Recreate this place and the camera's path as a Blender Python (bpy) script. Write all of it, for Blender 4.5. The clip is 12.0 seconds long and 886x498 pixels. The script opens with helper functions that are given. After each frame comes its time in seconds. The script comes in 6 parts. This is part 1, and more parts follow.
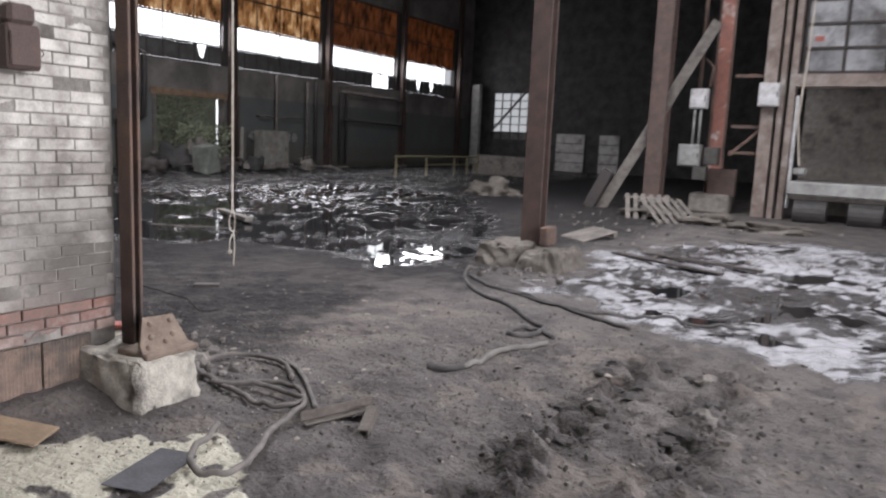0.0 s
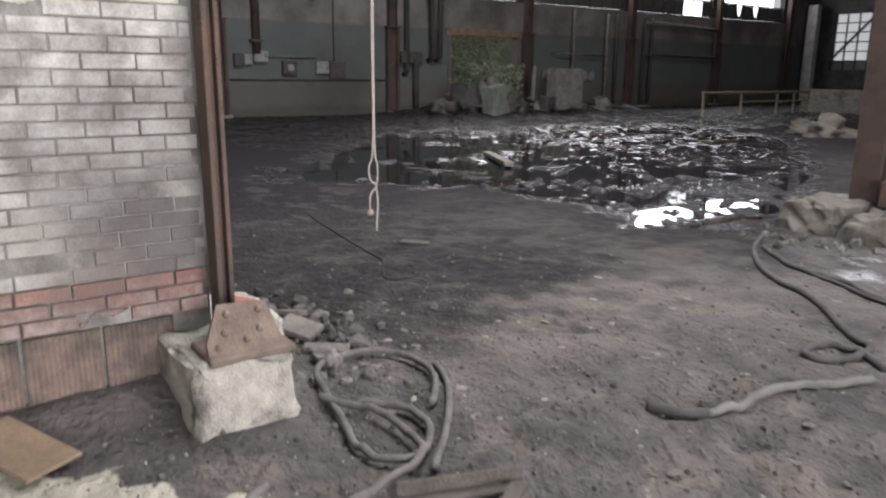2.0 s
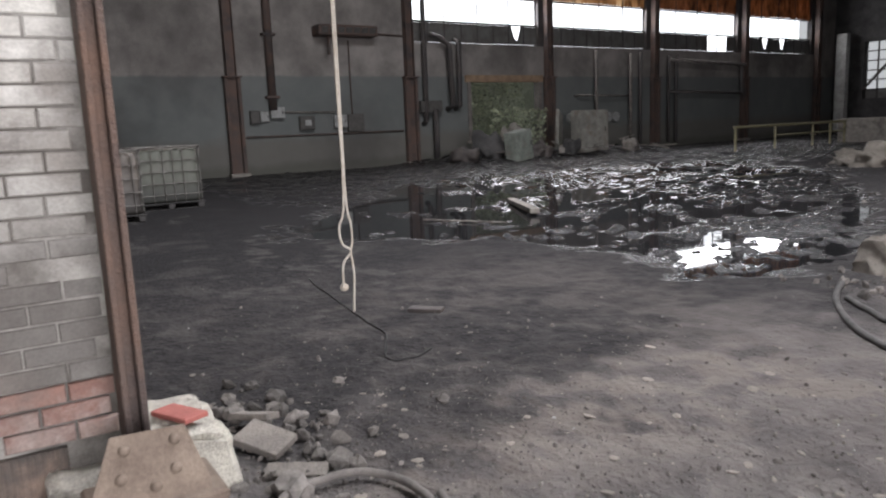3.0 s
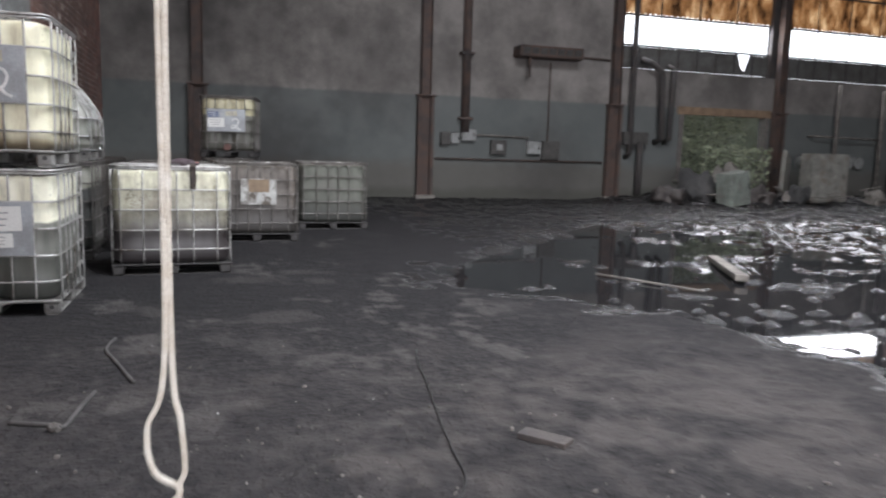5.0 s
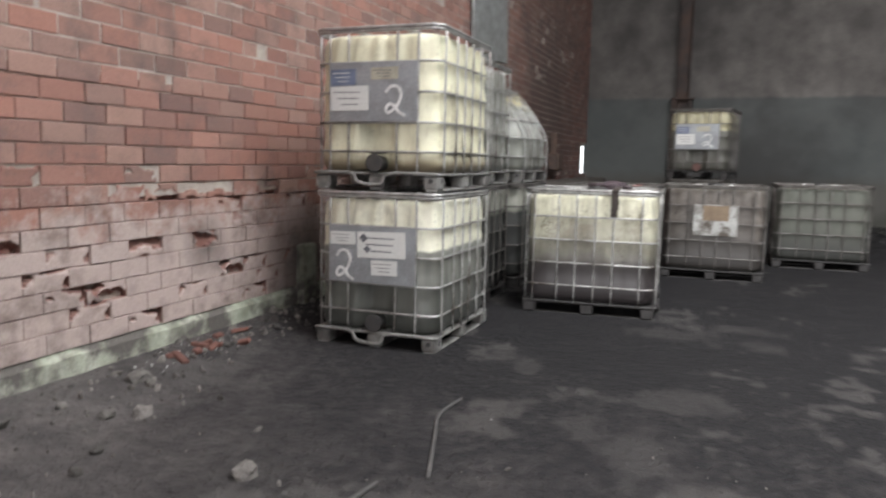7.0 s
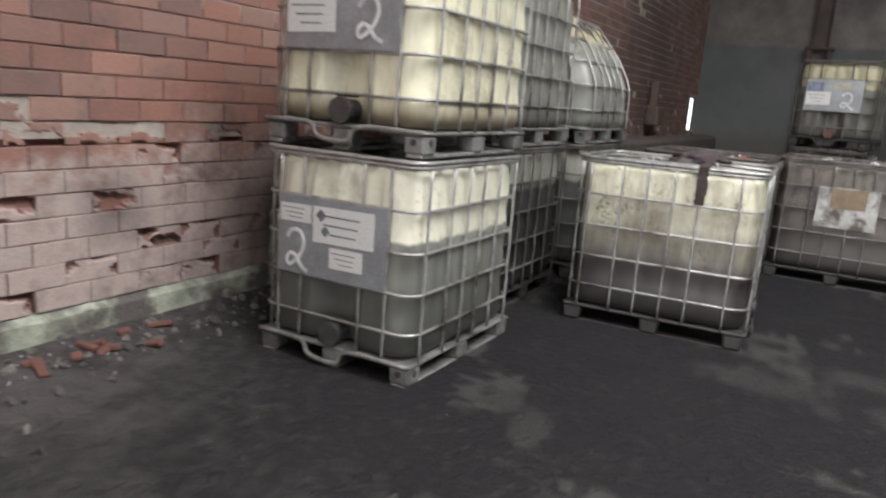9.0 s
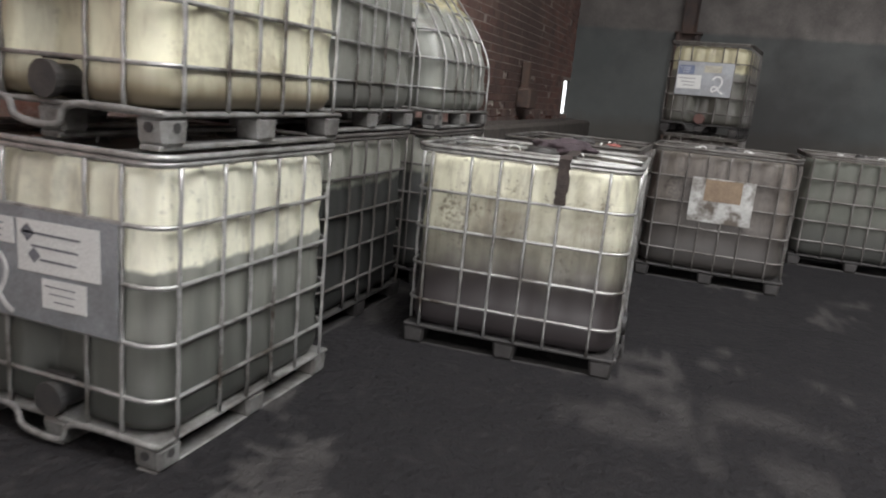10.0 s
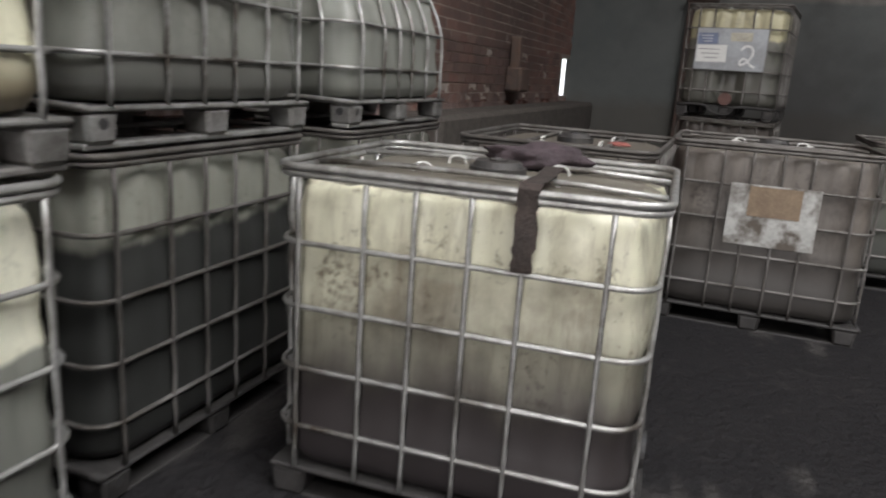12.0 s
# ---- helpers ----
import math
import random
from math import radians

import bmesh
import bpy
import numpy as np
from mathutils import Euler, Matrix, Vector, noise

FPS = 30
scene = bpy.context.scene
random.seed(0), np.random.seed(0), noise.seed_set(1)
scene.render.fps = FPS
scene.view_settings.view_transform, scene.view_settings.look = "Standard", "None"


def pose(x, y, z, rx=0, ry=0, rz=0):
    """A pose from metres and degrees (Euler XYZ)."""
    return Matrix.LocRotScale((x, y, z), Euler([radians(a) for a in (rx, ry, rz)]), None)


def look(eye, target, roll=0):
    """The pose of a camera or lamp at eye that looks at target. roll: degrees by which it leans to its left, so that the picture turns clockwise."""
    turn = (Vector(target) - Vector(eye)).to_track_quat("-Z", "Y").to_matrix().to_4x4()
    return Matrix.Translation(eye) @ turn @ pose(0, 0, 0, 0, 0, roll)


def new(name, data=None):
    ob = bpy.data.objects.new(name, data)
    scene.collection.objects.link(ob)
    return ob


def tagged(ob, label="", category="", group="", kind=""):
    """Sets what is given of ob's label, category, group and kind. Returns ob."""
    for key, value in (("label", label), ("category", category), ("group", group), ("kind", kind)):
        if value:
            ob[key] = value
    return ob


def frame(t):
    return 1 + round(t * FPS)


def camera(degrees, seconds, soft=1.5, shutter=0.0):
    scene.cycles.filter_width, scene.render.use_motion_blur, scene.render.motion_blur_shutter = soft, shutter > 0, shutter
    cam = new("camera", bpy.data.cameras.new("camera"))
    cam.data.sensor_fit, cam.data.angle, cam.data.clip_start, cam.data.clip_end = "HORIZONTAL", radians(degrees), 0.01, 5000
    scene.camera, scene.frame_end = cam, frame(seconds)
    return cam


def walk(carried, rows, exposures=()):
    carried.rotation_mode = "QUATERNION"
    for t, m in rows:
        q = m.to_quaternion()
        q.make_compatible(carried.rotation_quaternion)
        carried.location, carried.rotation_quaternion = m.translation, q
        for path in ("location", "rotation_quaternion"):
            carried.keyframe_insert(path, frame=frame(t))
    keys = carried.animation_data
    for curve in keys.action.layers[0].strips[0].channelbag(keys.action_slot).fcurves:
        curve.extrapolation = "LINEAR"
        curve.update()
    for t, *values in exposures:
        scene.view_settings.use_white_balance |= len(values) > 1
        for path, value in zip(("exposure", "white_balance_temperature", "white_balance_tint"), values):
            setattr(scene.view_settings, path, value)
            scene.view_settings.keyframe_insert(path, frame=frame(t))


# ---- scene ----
cam = camera(62.4, 12.0, soft=2.1, shutter=0.4)
PATH = [
    (0, (0.863, 1.57, 1.571), (-0.156, 3.267, 1.278), 2.5),
    (0.5, (0.748, 2.098, 1.526), (-0.422, 3.673, 1.138), 1.1),
    (1, (0.569, 2.525, 1.487), (-0.771, 3.956, 1.09), 0.5),
    (1.5, (0.41, 2.945, 1.434), (-1.012, 4.281, 0.996), 1.9),
    (2, (0.188, 3.274, 1.423), (-1.403, 4.392, 0.958), 0.5),
    (2.5, (-0.136, 3.601, 1.395), (-1.77, 4.703, 1.053), -0.7),
    (2.7, (-0.316, 3.728, 1.323), (-1.956, 4.823, 0.991), -1.9),
    (4.3, (-1.209, 4.608, 1.378), (-2.989, 5.467, 1.072), 1.5),
    (4.5, (-1.427, 4.737, 1.386), (-3.271, 5.469, 1.137), -0.1),
    (5, (-1.847, 5.063, 1.362), (-3.74, 5.653, 1.102), 1.6),
    (5.3, (-2.177, 5.161, 1.349), (-4.115, 5.576, 1.082), 0.5),
    (5.5, (-2.308, 5.293, 1.309), (-4.258, 5.589, 0.976), 1.4),
    (6, (-2.72, 5.486, 1.366), (-4.692, 5.314, 1.081), 1.2),
    (6.5, (-3.102, 5.595, 1.395), (-5.027, 5.081, 1.221), 2.0),
    (7, (-3.394, 5.719, 1.385), (-5.249, 5.012, 1.145), 1.1),
    (7.2, (-3.472, 5.778, 1.422), (-5.276, 4.955, 1.156), 3.7),
    (8.8, (-4.928, 5.666, 1.434), (-6.68, 4.751, 1.126), 5.2),
    (9, (-5.159, 5.636, 1.466), (-6.878, 4.699, 1.057), 4.4),
    (9.5, (-5.697, 5.551, 1.452), (-7.511, 4.818, 1.037), 3.0),
    (10, (-6.219, 5.538, 1.453), (-8.06, 4.886, 1.023), 5.4),
    (10.5, (-6.643, 5.508, 1.46), (-8.426, 4.716, 1.018), 2.6),
    (11, (-7.1, 5.387, 1.445), (-8.895, 4.586, 1.072), 2.2),
    (11.5, (-7.541, 5.343, 1.441), (-9.324, 4.569, 0.97), 5.0),
    (12, (-7.997, 5.305, 1.455), (-9.822, 4.638, 0.982), 3.9),
]
walk(cam, [(t, look(eye, target, roll)) for t, eye, target, roll in PATH], [(0.0, -0.2, 6350, 13), (2.5, -0.17, 6450, 12), (4.5, 0.12, 6200, 11), (6.0, 0.2, 6300, 10), (7.2, 0.17, 6500, 9), (9.0, 0.05, 6550, 10), (10.5, -0.17, 6550, 10), (12.0, -0.27, 6600, 10)])

# ---- world and light ----
world = bpy.data.worlds.new("overcast_sky")
world.use_nodes = True
scene.world = world
wn = world.node_tree.nodes
sky = wn.new("ShaderNodeTexSky")
sky.sky_type, sky.sun_disc = "NISHITA", False
sky.sun_elevation, sky.sun_rotation = radians(50), radians(120)
sky.air_density, sky.dust_density = 1.0, 6.0
sky_hsv = wn.new("ShaderNodeHueSaturation")
sky_hsv.inputs["Saturation"].default_value = 0.25
world.node_tree.links.new(sky.outputs[0], sky_hsv.inputs["Color"])
world.node_tree.links.new(sky_hsv.outputs[0], wn["Background"].inputs["Color"])
wn["Background"].inputs["Strength"].default_value = 0.15

sun_data = bpy.data.lights.new("sun", "SUN")
sun_data.energy, sun_data.angle, sun_data.color = 1.0, radians(12), (1.0, 0.97, 0.92)
sun = new("sun", sun_data)
sun.matrix_world = look((30, -20, 40), (0, 5, 0))


def window_light(name, where, target, sx, sy, watts, colour=(1.0, 0.975, 0.99)):
    d = bpy.data.lights.new(name, "AREA")
    d.shape, d.size, d.size_y, d.energy, d.color = "RECTANGLE", sx, sy, watts, colour
    o = new(name, d)
    o.matrix_world = look(where, target)
    return o


# daylight through the gate that the walker came in by, the open roof bay and the strip windows
window_light("gate_daylight", (9.9, 4.5, 3.1), (0.0, 4.5, 2.6), 8.6, 5.8, 2600)
window_light("roof_bay_daylight", (2.0, 11.0, 10.9), (2.0, 11.0, 0.0), 7.6, 7.6, 1000)
window_light("roof_bay_daylight_west", (-7.0, 10.5, 10.9), (-7.0, 10.5, 0.0), 6.6, 7.6, 2550, (0.975, 0.98, 1.0))
window_light("strip_window_daylight", (-23.2, 29.6, 5.45), (-10.0, 29.6, 4.2), 24.0, 0.8, 700)


# ---- materials ----
def mat(name, base, rough=0.8, metal=0.0, second=None, scale=4.0, fine=60.0, bump=0.3, third=None, third_scale=1.2, rand=0.0,
        obj=False, spec=0.5, contrast=(0.35, 0.65), third_range=(0.5, 0.68), rough2=None, bump_dist=0.01):
    m = bpy.data.materials.new(name)
    m.use_nodes = True
    t = m.node_tree
    N, L = t.nodes.new, t.links.new
    b = t.nodes["Principled BSDF"]
    b.inputs["Metallic"].default_value = metal
    b.inputs["Specular IOR Level"].default_value = spec
    co = N("ShaderNodeTexCoord").outputs["Object"] if obj else N("ShaderNodeNewGeometry").outputs["Position"]
    n1 = N("ShaderNodeTexNoise")
    n1.inputs["Scale"].default_value, n1.inputs["Detail"].default_value, n1.inputs["Roughness"].default_value = scale, 8, 0.65
    n2 = N("ShaderNodeTexNoise")
    n2.inputs["Scale"].default_value, n2.inputs["Detail"].default_value = fine, 4
    n3 = N("ShaderNodeTexNoise")
    n3.inputs["Scale"].default_value, n3.inputs["Detail"].default_value, n3.inputs["Roughness"].default_value = third_scale, 6, 0.6
    for n in (n1, n2, n3):
        L(co, n.inputs["Vector"])
    r1 = N("ShaderNodeMapRange")
    r1.inputs["From Min"].default_value, r1.inputs["From Max"].default_value = contrast
    L(n1.outputs["Fac"], r1.inputs["Value"])
    mx = N("ShaderNodeMix")
    mx.data_type = "RGBA"
    s = second or tuple(c * 0.6 for c in base)
    mx.inputs["A"].default_value, mx.inputs["B"].default_value = (*base, 1), (*s, 1)
    L(r1.outputs[0], mx.inputs["Factor"])
    out = mx.outputs["Result"]
    if third:
        r3 = N("ShaderNodeMapRange")
        r3.inputs["From Min"].default_value, r3.inputs["From Max"].default_value = third_range
        L(n3.outputs["Fac"], r3.inputs["Value"])
        m3 = N("ShaderNodeMix")
        m3.data_type = "RGBA"
        m3.inputs["B"].default_value = (*third, 1)
        L(r3.outputs[0], m3.inputs["Factor"])
        L(out, m3.inputs["A"])
        out = m3.outputs["Result"]
    hs = N("ShaderNodeHueSaturation")
    v = N("ShaderNodeMapRange")
    v.inputs["To Min"].default_value, v.inputs["To Max"].default_value = 0.75, 1.25
    L(n2.outputs["Fac"], v.inputs["Value"])
    val = v.outputs[0]
    if rand:
        oi = N("ShaderNodeObjectInfo")
        ge = N("ShaderNodeNewGeometry")
        ad = N("ShaderNodeMath")
        ad.operation = "ADD"
        L(oi.outputs["Random"], ad.inputs[0])
        L(ge.outputs["Random Per Island"], ad.inputs[1])
        fr = N("ShaderNodeMath")
        fr.operation = "FRACT"
        L(ad.outputs[0], fr.inputs[0])
        rr = N("ShaderNodeMapRange")
        rr.inputs["To Min"].default_value, rr.inputs["To Max"].default_value = 1 - rand, 1 + rand
        L(fr.outputs[0], rr.inputs["Value"])
        mu = N("ShaderNodeMath")
        mu.operation = "MULTIPLY"
        L(val, mu.inputs[0])
        L(rr.outputs[0], mu.inputs[1])
        val = mu.outputs[0]
    L(val, hs.inputs["Value"])
    L(out, hs.inputs["Color"])
    L(hs.outputs[0], b.inputs["Base Color"])
    ro = N("ShaderNodeMapRange")
    ro.inputs["To Min"].default_value, ro.inputs["To Max"].default_value = rough, rough2 if rough2 is not None else min(1, rough + 0.2)
    L(n1.outputs["Fac"], ro.inputs["Value"])
    L(ro.outputs[0], b.inputs["Roughness"])
    if bump:
        bp = N("ShaderNodeBump")
        bp.inputs["Strength"].default_value, bp.inputs["Distance"].default_value = bump, bump_dist
        ad2 = N("ShaderNodeMath")
        ad2.operation = "ADD"
        L(n1.outputs["Fac"], ad2.inputs[0])
        L(n2.outputs["Fac"], ad2.inputs[1])
        L(ad2.outputs[0], bp.inputs["Height"])
        L(bp.outputs[0], b.inputs["Normal"])
    return m


def nodes_of(m):
    return m.node_tree.nodes, m.node_tree.nodes.new, m.node_tree.links.new, m.node_tree.nodes["Principled BSDF"]


RUST = mat("rusty_steel", (0.095, 0.07, 0.06), 0.7, 0.0, (0.14, 0.088, 0.066), 6, 90, 0.9, (0.05, 0.04, 0.04), 2.5)
RED_STEEL = mat("red_oxide_steel", (0.1, 0.065, 0.053), 0.65, 0.0, (0.058, 0.043, 0.038), 5, 80, 0.4, (0.07, 0.05, 0.045), 2)
DARK_STEEL = mat("sooty_steel", (0.035, 0.033, 0.035), 0.7, 0.0, (0.06, 0.05, 0.045), 3, 60, 0.3)
# darker, duller cage steel for the lower and rear totes
GALV_DULL = mat("dull_grey_steel", (0.14, 0.132, 0.124), 0.48, 0.45, (0.08, 0.07, 0.062), 12, 120, 0.2, (0.23, 0.22, 0.21), 3.0, obj=True)
DARK_RUST = mat("dark_rusted_steel", (0.055, 0.042, 0.038), 0.7, 0.0, (0.085, 0.052, 0.04), 4, 70, 0.4, (0.03, 0.027, 0.027), 1.5)
GALV = mat("galvanised_steel", (0.52, 0.52, 0.51), 0.34, 0.7, (0.34, 0.335, 0.32), 14, 120, 0.2, (0.1, 0.085, 0.07), 3.0, obj=True)
PALLET = mat("dirty_galvanised_pallet", (0.3, 0.3, 0.29), 0.5, 0.4, (0.16, 0.15, 0.14), 9, 90, 0.3, (0.07, 0.065, 0.06), 3.0)
PLATE = mat("aluminium_plate", (0.36, 0.38, 0.4), 0.4, 0.5, (0.27, 0.28, 0.29), 6, 80, 0.1, obj=True)
PAPER = mat("label_paper", (0.58, 0.58, 0.56), 0.8, 0, (0.6, 0.6, 0.58), 12, 100, 0.1)
BLUE = mat("label_blue", (0.17, 0.2, 0.29), 0.7, 0, None, 10, 80, 0.1)
BLACK_PL = mat("black_plastic", (0.03, 0.03, 0.032), 0.5, 0, (0.06, 0.055, 0.05), 8, 80, 0.2)
ROCK = mat("broken_brown_concrete", (0.125, 0.113, 0.1), 0.9, 0, (0.095, 0.083, 0.072), 6, 80, 0.9, (0.25, 0.235, 0.21), 3.0, third_range=(0.58, 0.75))
SOILED = mat("soil_covered_steel", (0.13, 0.112, 0.098), 0.9, 0, (0.08, 0.07, 0.062), 9, 90, 0.7)
DIM_WHITE = mat("dim_white_paint", (0.38, 0.38, 0.37), 0.7, 0, (0.24, 0.24, 0.23), 4, 60, 0.2)
CONCRETE = mat("dirty_concrete", (0.24, 0.222, 0.2), 0.9, 0, (0.15, 0.138, 0.125), 7, 90, 0.8, (0.09, 0.082, 0.075), 2.2)
FOOTING = mat("rough_pale_concrete", (0.6, 0.575, 0.5), 0.95, 0, (0.4, 0.375, 0.33), 16, 110, 1.0, (0.17, 0.155, 0.14), 5.0, third_range=(0.52, 0.66), bump_dist=0.02)
SOOT_WALL = mat("sooty_wall", (0.07, 0.067, 0.067), 0.85, 0, (0.03, 0.03, 0.03), 1.5, 40, 0.4)
ROOF = mat("sooty_roof", (0.03, 0.029, 0.03), 0.9, 0, (0.018, 0.018, 0.018), 1.0, 20, 0.3)
ROPE = mat("rope_fibre", (0.5, 0.47, 0.42), 0.9, 0, (0.38, 0.33, 0.27), 30, 300, 0.6)
HOSE = mat("dusty_hose", (0.165, 0.15, 0.138), 0.8, 0, (0.09, 0.082, 0.078), 8, 120, 0.3)
RED_MORTAR = mat("cream_mortar", (0.46, 0.41, 0.36), 0.95, 0, (0.3, 0.25, 0.22), 6, 100, 0.5, (0.17, 0.13, 0.11), 1.3)
# near-black version of the pallet steel with a few lighter spots
PALLET_DARK = mat("near_black_pallet", (0.05, 0.047, 0.046), 0.55, 0.2, (0.03, 0.028, 0.027), 9, 90, 0.3, (0.15, 0.15, 0.145), 5.0, third_range=(0.64, 0.8))
LIME = mat("limewashed_mortar", (0.34, 0.325, 0.3), 0.9, 0, (0.19, 0.178, 0.165), 7, 100, 0.6, (0.1, 0.09, 0.08), 2.2, third_range=(0.44, 0.6))


# ---- mesh helpers ----
def mesh_ob(name, bm, material, parent=None, label="", smooth=False):
    me = bpy.data.meshes.new(name)
    bm.to_mesh(me)
    bm.free()
    for mm in (material if isinstance(material, (list, tuple)) else [material]):
        me.materials.append(mm)
    if smooth:
        for p in me.polygons:
            p.use_smooth = True
    ob = new(name, me)
    if parent:
        ob.parent = parent
    if label:
        tagged(ob, label)
    return ob


def part(name, bm, material, parent, label="", smooth=False):
    return mesh_ob(name, bm, material, parent, label, smooth)


def share(ob, name, m, parent=None):
    o = new(name, ob.data)
    o.parent = parent or ob.parent
    o.matrix_basis = m
    return o


def empty(name, m, label, category, group="", kind=""):
    o = new(name)
    o.matrix_world = m
    return tagged(o, label, category, group, kind)


def add_box(bm, c, s, rot=None, bevel=0.0, jitter=0.0, rng=None, seg=1):
    r = bmesh.ops.create_cube(bm, size=1.0)
    vs = r["verts"]
    for v in vs:
        v.co = Vector((v.co.x * s[0], v.co.y * s[1], v.co.z * s[2]))
        if jitter:
            v.co += Vector((rng.uniform(-1, 1), rng.uniform(-1, 1), rng.uniform(-1, 1))) * jitter
    if bevel:
        es = list({e for v in vs for e in v.link_edges})
        rb = bmesh.ops.bevel(bm, geom=es, offset=bevel, segments=seg, affect="EDGES")
        vs = list({v for v in rb["verts"]} | {v for v in vs if v.is_valid})
    m = Matrix.Translation(c) @ (rot.to_4x4() if rot else Matrix())
    for v in vs:
        v.co = m @ v.co
    return vs


def box(c, s, rot=None, bevel=0.0, seg=1):
    bm = bmesh.new()
    add_box(bm, c, s, rot, bevel, seg=seg)
    return bm


def span(x0, x1, y0, y1, z0, z1, bevel=0.0):
    return box(((x0 + x1) / 2, (y0 + y1) / 2, (z0 + z1) / 2), (abs(x1 - x0), abs(y1 - y0), abs(z1 - z0)), None, bevel)


def add_tube(bm, pts, r, sides=8, closed=False, caps=True):
    pts = [Vector(p) for p in pts]
    n = len(pts)
    rings = []
    prev = None
    for i, p in enumerate(pts):
        a = pts[(i - 1) % n] if closed or i else p
        b = pts[(i + 1) % n] if closed or i < n - 1 else p
        d = (b - a).normalized()
        u = prev - d * prev.dot(d) if prev else (Vector((0, 0, 1)) if abs(d.z) < 0.9 else Vector((1, 0, 0))).cross(d)
        u = u.normalized() if u.length > 1e-6 else Vector((1, 0, 0))
        prev = u
        w = d.cross(u)
        rr = r[i] if isinstance(r, (list, tuple)) else r
        rings.append([bm.verts.new(p + rr * (math.cos(k * math.tau / sides) * u + math.sin(k * math.tau / sides) * w)) for k in range(sides)])
    for i in range(n if closed else n - 1):
        A, B = rings[i], rings[(i + 1) % n]
        for k in range(sides):
            bm.faces.new((A[k], A[(k + 1) % sides], B[(k + 1) % sides], B[k]))
    if caps and not closed:
        bm.faces.new(rings[0][::-1])
        bm.faces.new(rings[-1])
    return bm


def tube(pts, r, sides=8, closed=False):
    return add_tube(bmesh.new(), pts, r, sides, closed)


def curve_pts(ctrl, n=6, closed=False):
    """Catmull-Rom points through ctrl."""
    c = [Vector(p) for p in ctrl]
    m = len(c)
    out = []
    for i in range(m if closed else m - 1):
        g = (lambda k: c[k % m]) if closed else (lambda k: c[max(0, min(m - 1, k))])
        p0, p1, p2, p3 = g(i - 1), g(i), g(i + 1), g(i + 2)
        for k in range(n):
            t = k / n
            out.append(0.5 * ((2 * p1) + (p2 - p0) * t + (2 * p0 - 5 * p1 + 4 * p2 - p3) * t * t + (3 * p1 - p0 - 3 * p2 + p3) * t ** 3))
    if not closed:
        out.append(c[-1])
    return out


def add_prism(bm, outline, z0, z1):
    a = [bm.verts.new((x, y, z0)) for x, y in outline]
    b = [bm.verts.new((x, y, z1)) for x, y in outline]
    n = len(a)
    for i in range(n):
        bm.faces.new((a[i], a[(i + 1) % n], b[(i + 1) % n], b[i]))
    bm.faces.new(a[::-1])
    bm.faces.new(b)
    return bm


def structure(ob, label, category):
    return tagged(ob, label, category, kind="structure")

# ---- large structure ----
WX, REDY, NORTHY, ROOFZ = -23.0, 2.25, 44.0, 11.0


def smooth(e0, e1, v):
    t = np.clip((v - e0) / (e1 - e0), 0, 1)
    return t * t * (3 - 2 * t)


NOISE_GRIDS = {}


def value_noise(x, y, scale, seed):
    """Smooth random heights in -1..1 over arrays x, y."""
    if seed not in NOISE_GRIDS:
        NOISE_GRIDS[seed] = np.random.RandomState(seed).uniform(-1, 1, (257, 257))
    g = NOISE_GRIDS[seed]
    u, v = x * scale, y * scale
    iu, iv = np.floor(u).astype(int), np.floor(v).astype(int)
    fu, fv = u - iu, v - iv
    fu, fv = fu * fu * (3 - 2 * fu), fv * fv * (3 - 2 * fv)
    a, b = g[iu % 257, iv % 257], g[(iu + 1) % 257, iv % 257]
    c, d = g[iu % 257, (iv + 1) % 257], g[(iu + 1) % 257, (iv + 1) % 257]
    return (a * (1 - fu) + b * fu) * (1 - fv) + (c * (1 - fu) + d * fu) * fv


def polygon_depth(x, y, pts):
    """Signed distance to a polygon's edge, positive inside."""
    inside = np.zeros(x.shape, bool)
    dist = np.full(x.shape, 1e9)
    for (x0, y0), (x1, y1) in zip(pts, pts[1:] + pts[:1]):
        hit = ((y0 > y) != (y1 > y)) & (x < (x1 - x0) * (y - y0) / (y1 - y0 + 1e-9) + x0)
        inside ^= hit
        t = np.clip(((x - x0) * (x1 - x0) + (y - y0) * (y1 - y0)) / ((x1 - x0) ** 2 + (y1 - y0) ** 2), 0, 1)
        dist = np.minimum(dist, np.hypot(x - x0 - t * (x1 - x0), y - y0 - t * (y1 - y0)))
    return np.where(inside, dist, -dist)


POOL = [(-3.9, 9.3), (-4.5, 8.75), (-5.2, 9.35), (-5.8, 9.15), (-7.2, 8.85), (-8.1, 8.1), (-8.9, 7.25), (-10.0, 7.4), (-12.5, 9.8), (-15.5, 12.4), (-16.0, 20.0), (-14.0, 22.0), (-9.3, 19.8), (-6.0, 15.0), (-4.0, 11.0)]
# outline of the strongest sky sheen on the mud, painted pale
MUD_SHEEN = [(0.3, 8.5), (0.85, 8.9), (1.05, 8.0), (0.8, 7.55), (0.25, 7.35), (0.05, 7.9)]
WET = [(-2.4, 8.9), (-0.6, 7.8), (0.9, 7.4), (3.0, 9.0), (3.0, 16.0), (-0.5, 16.0), (-2.6, 12.5)]


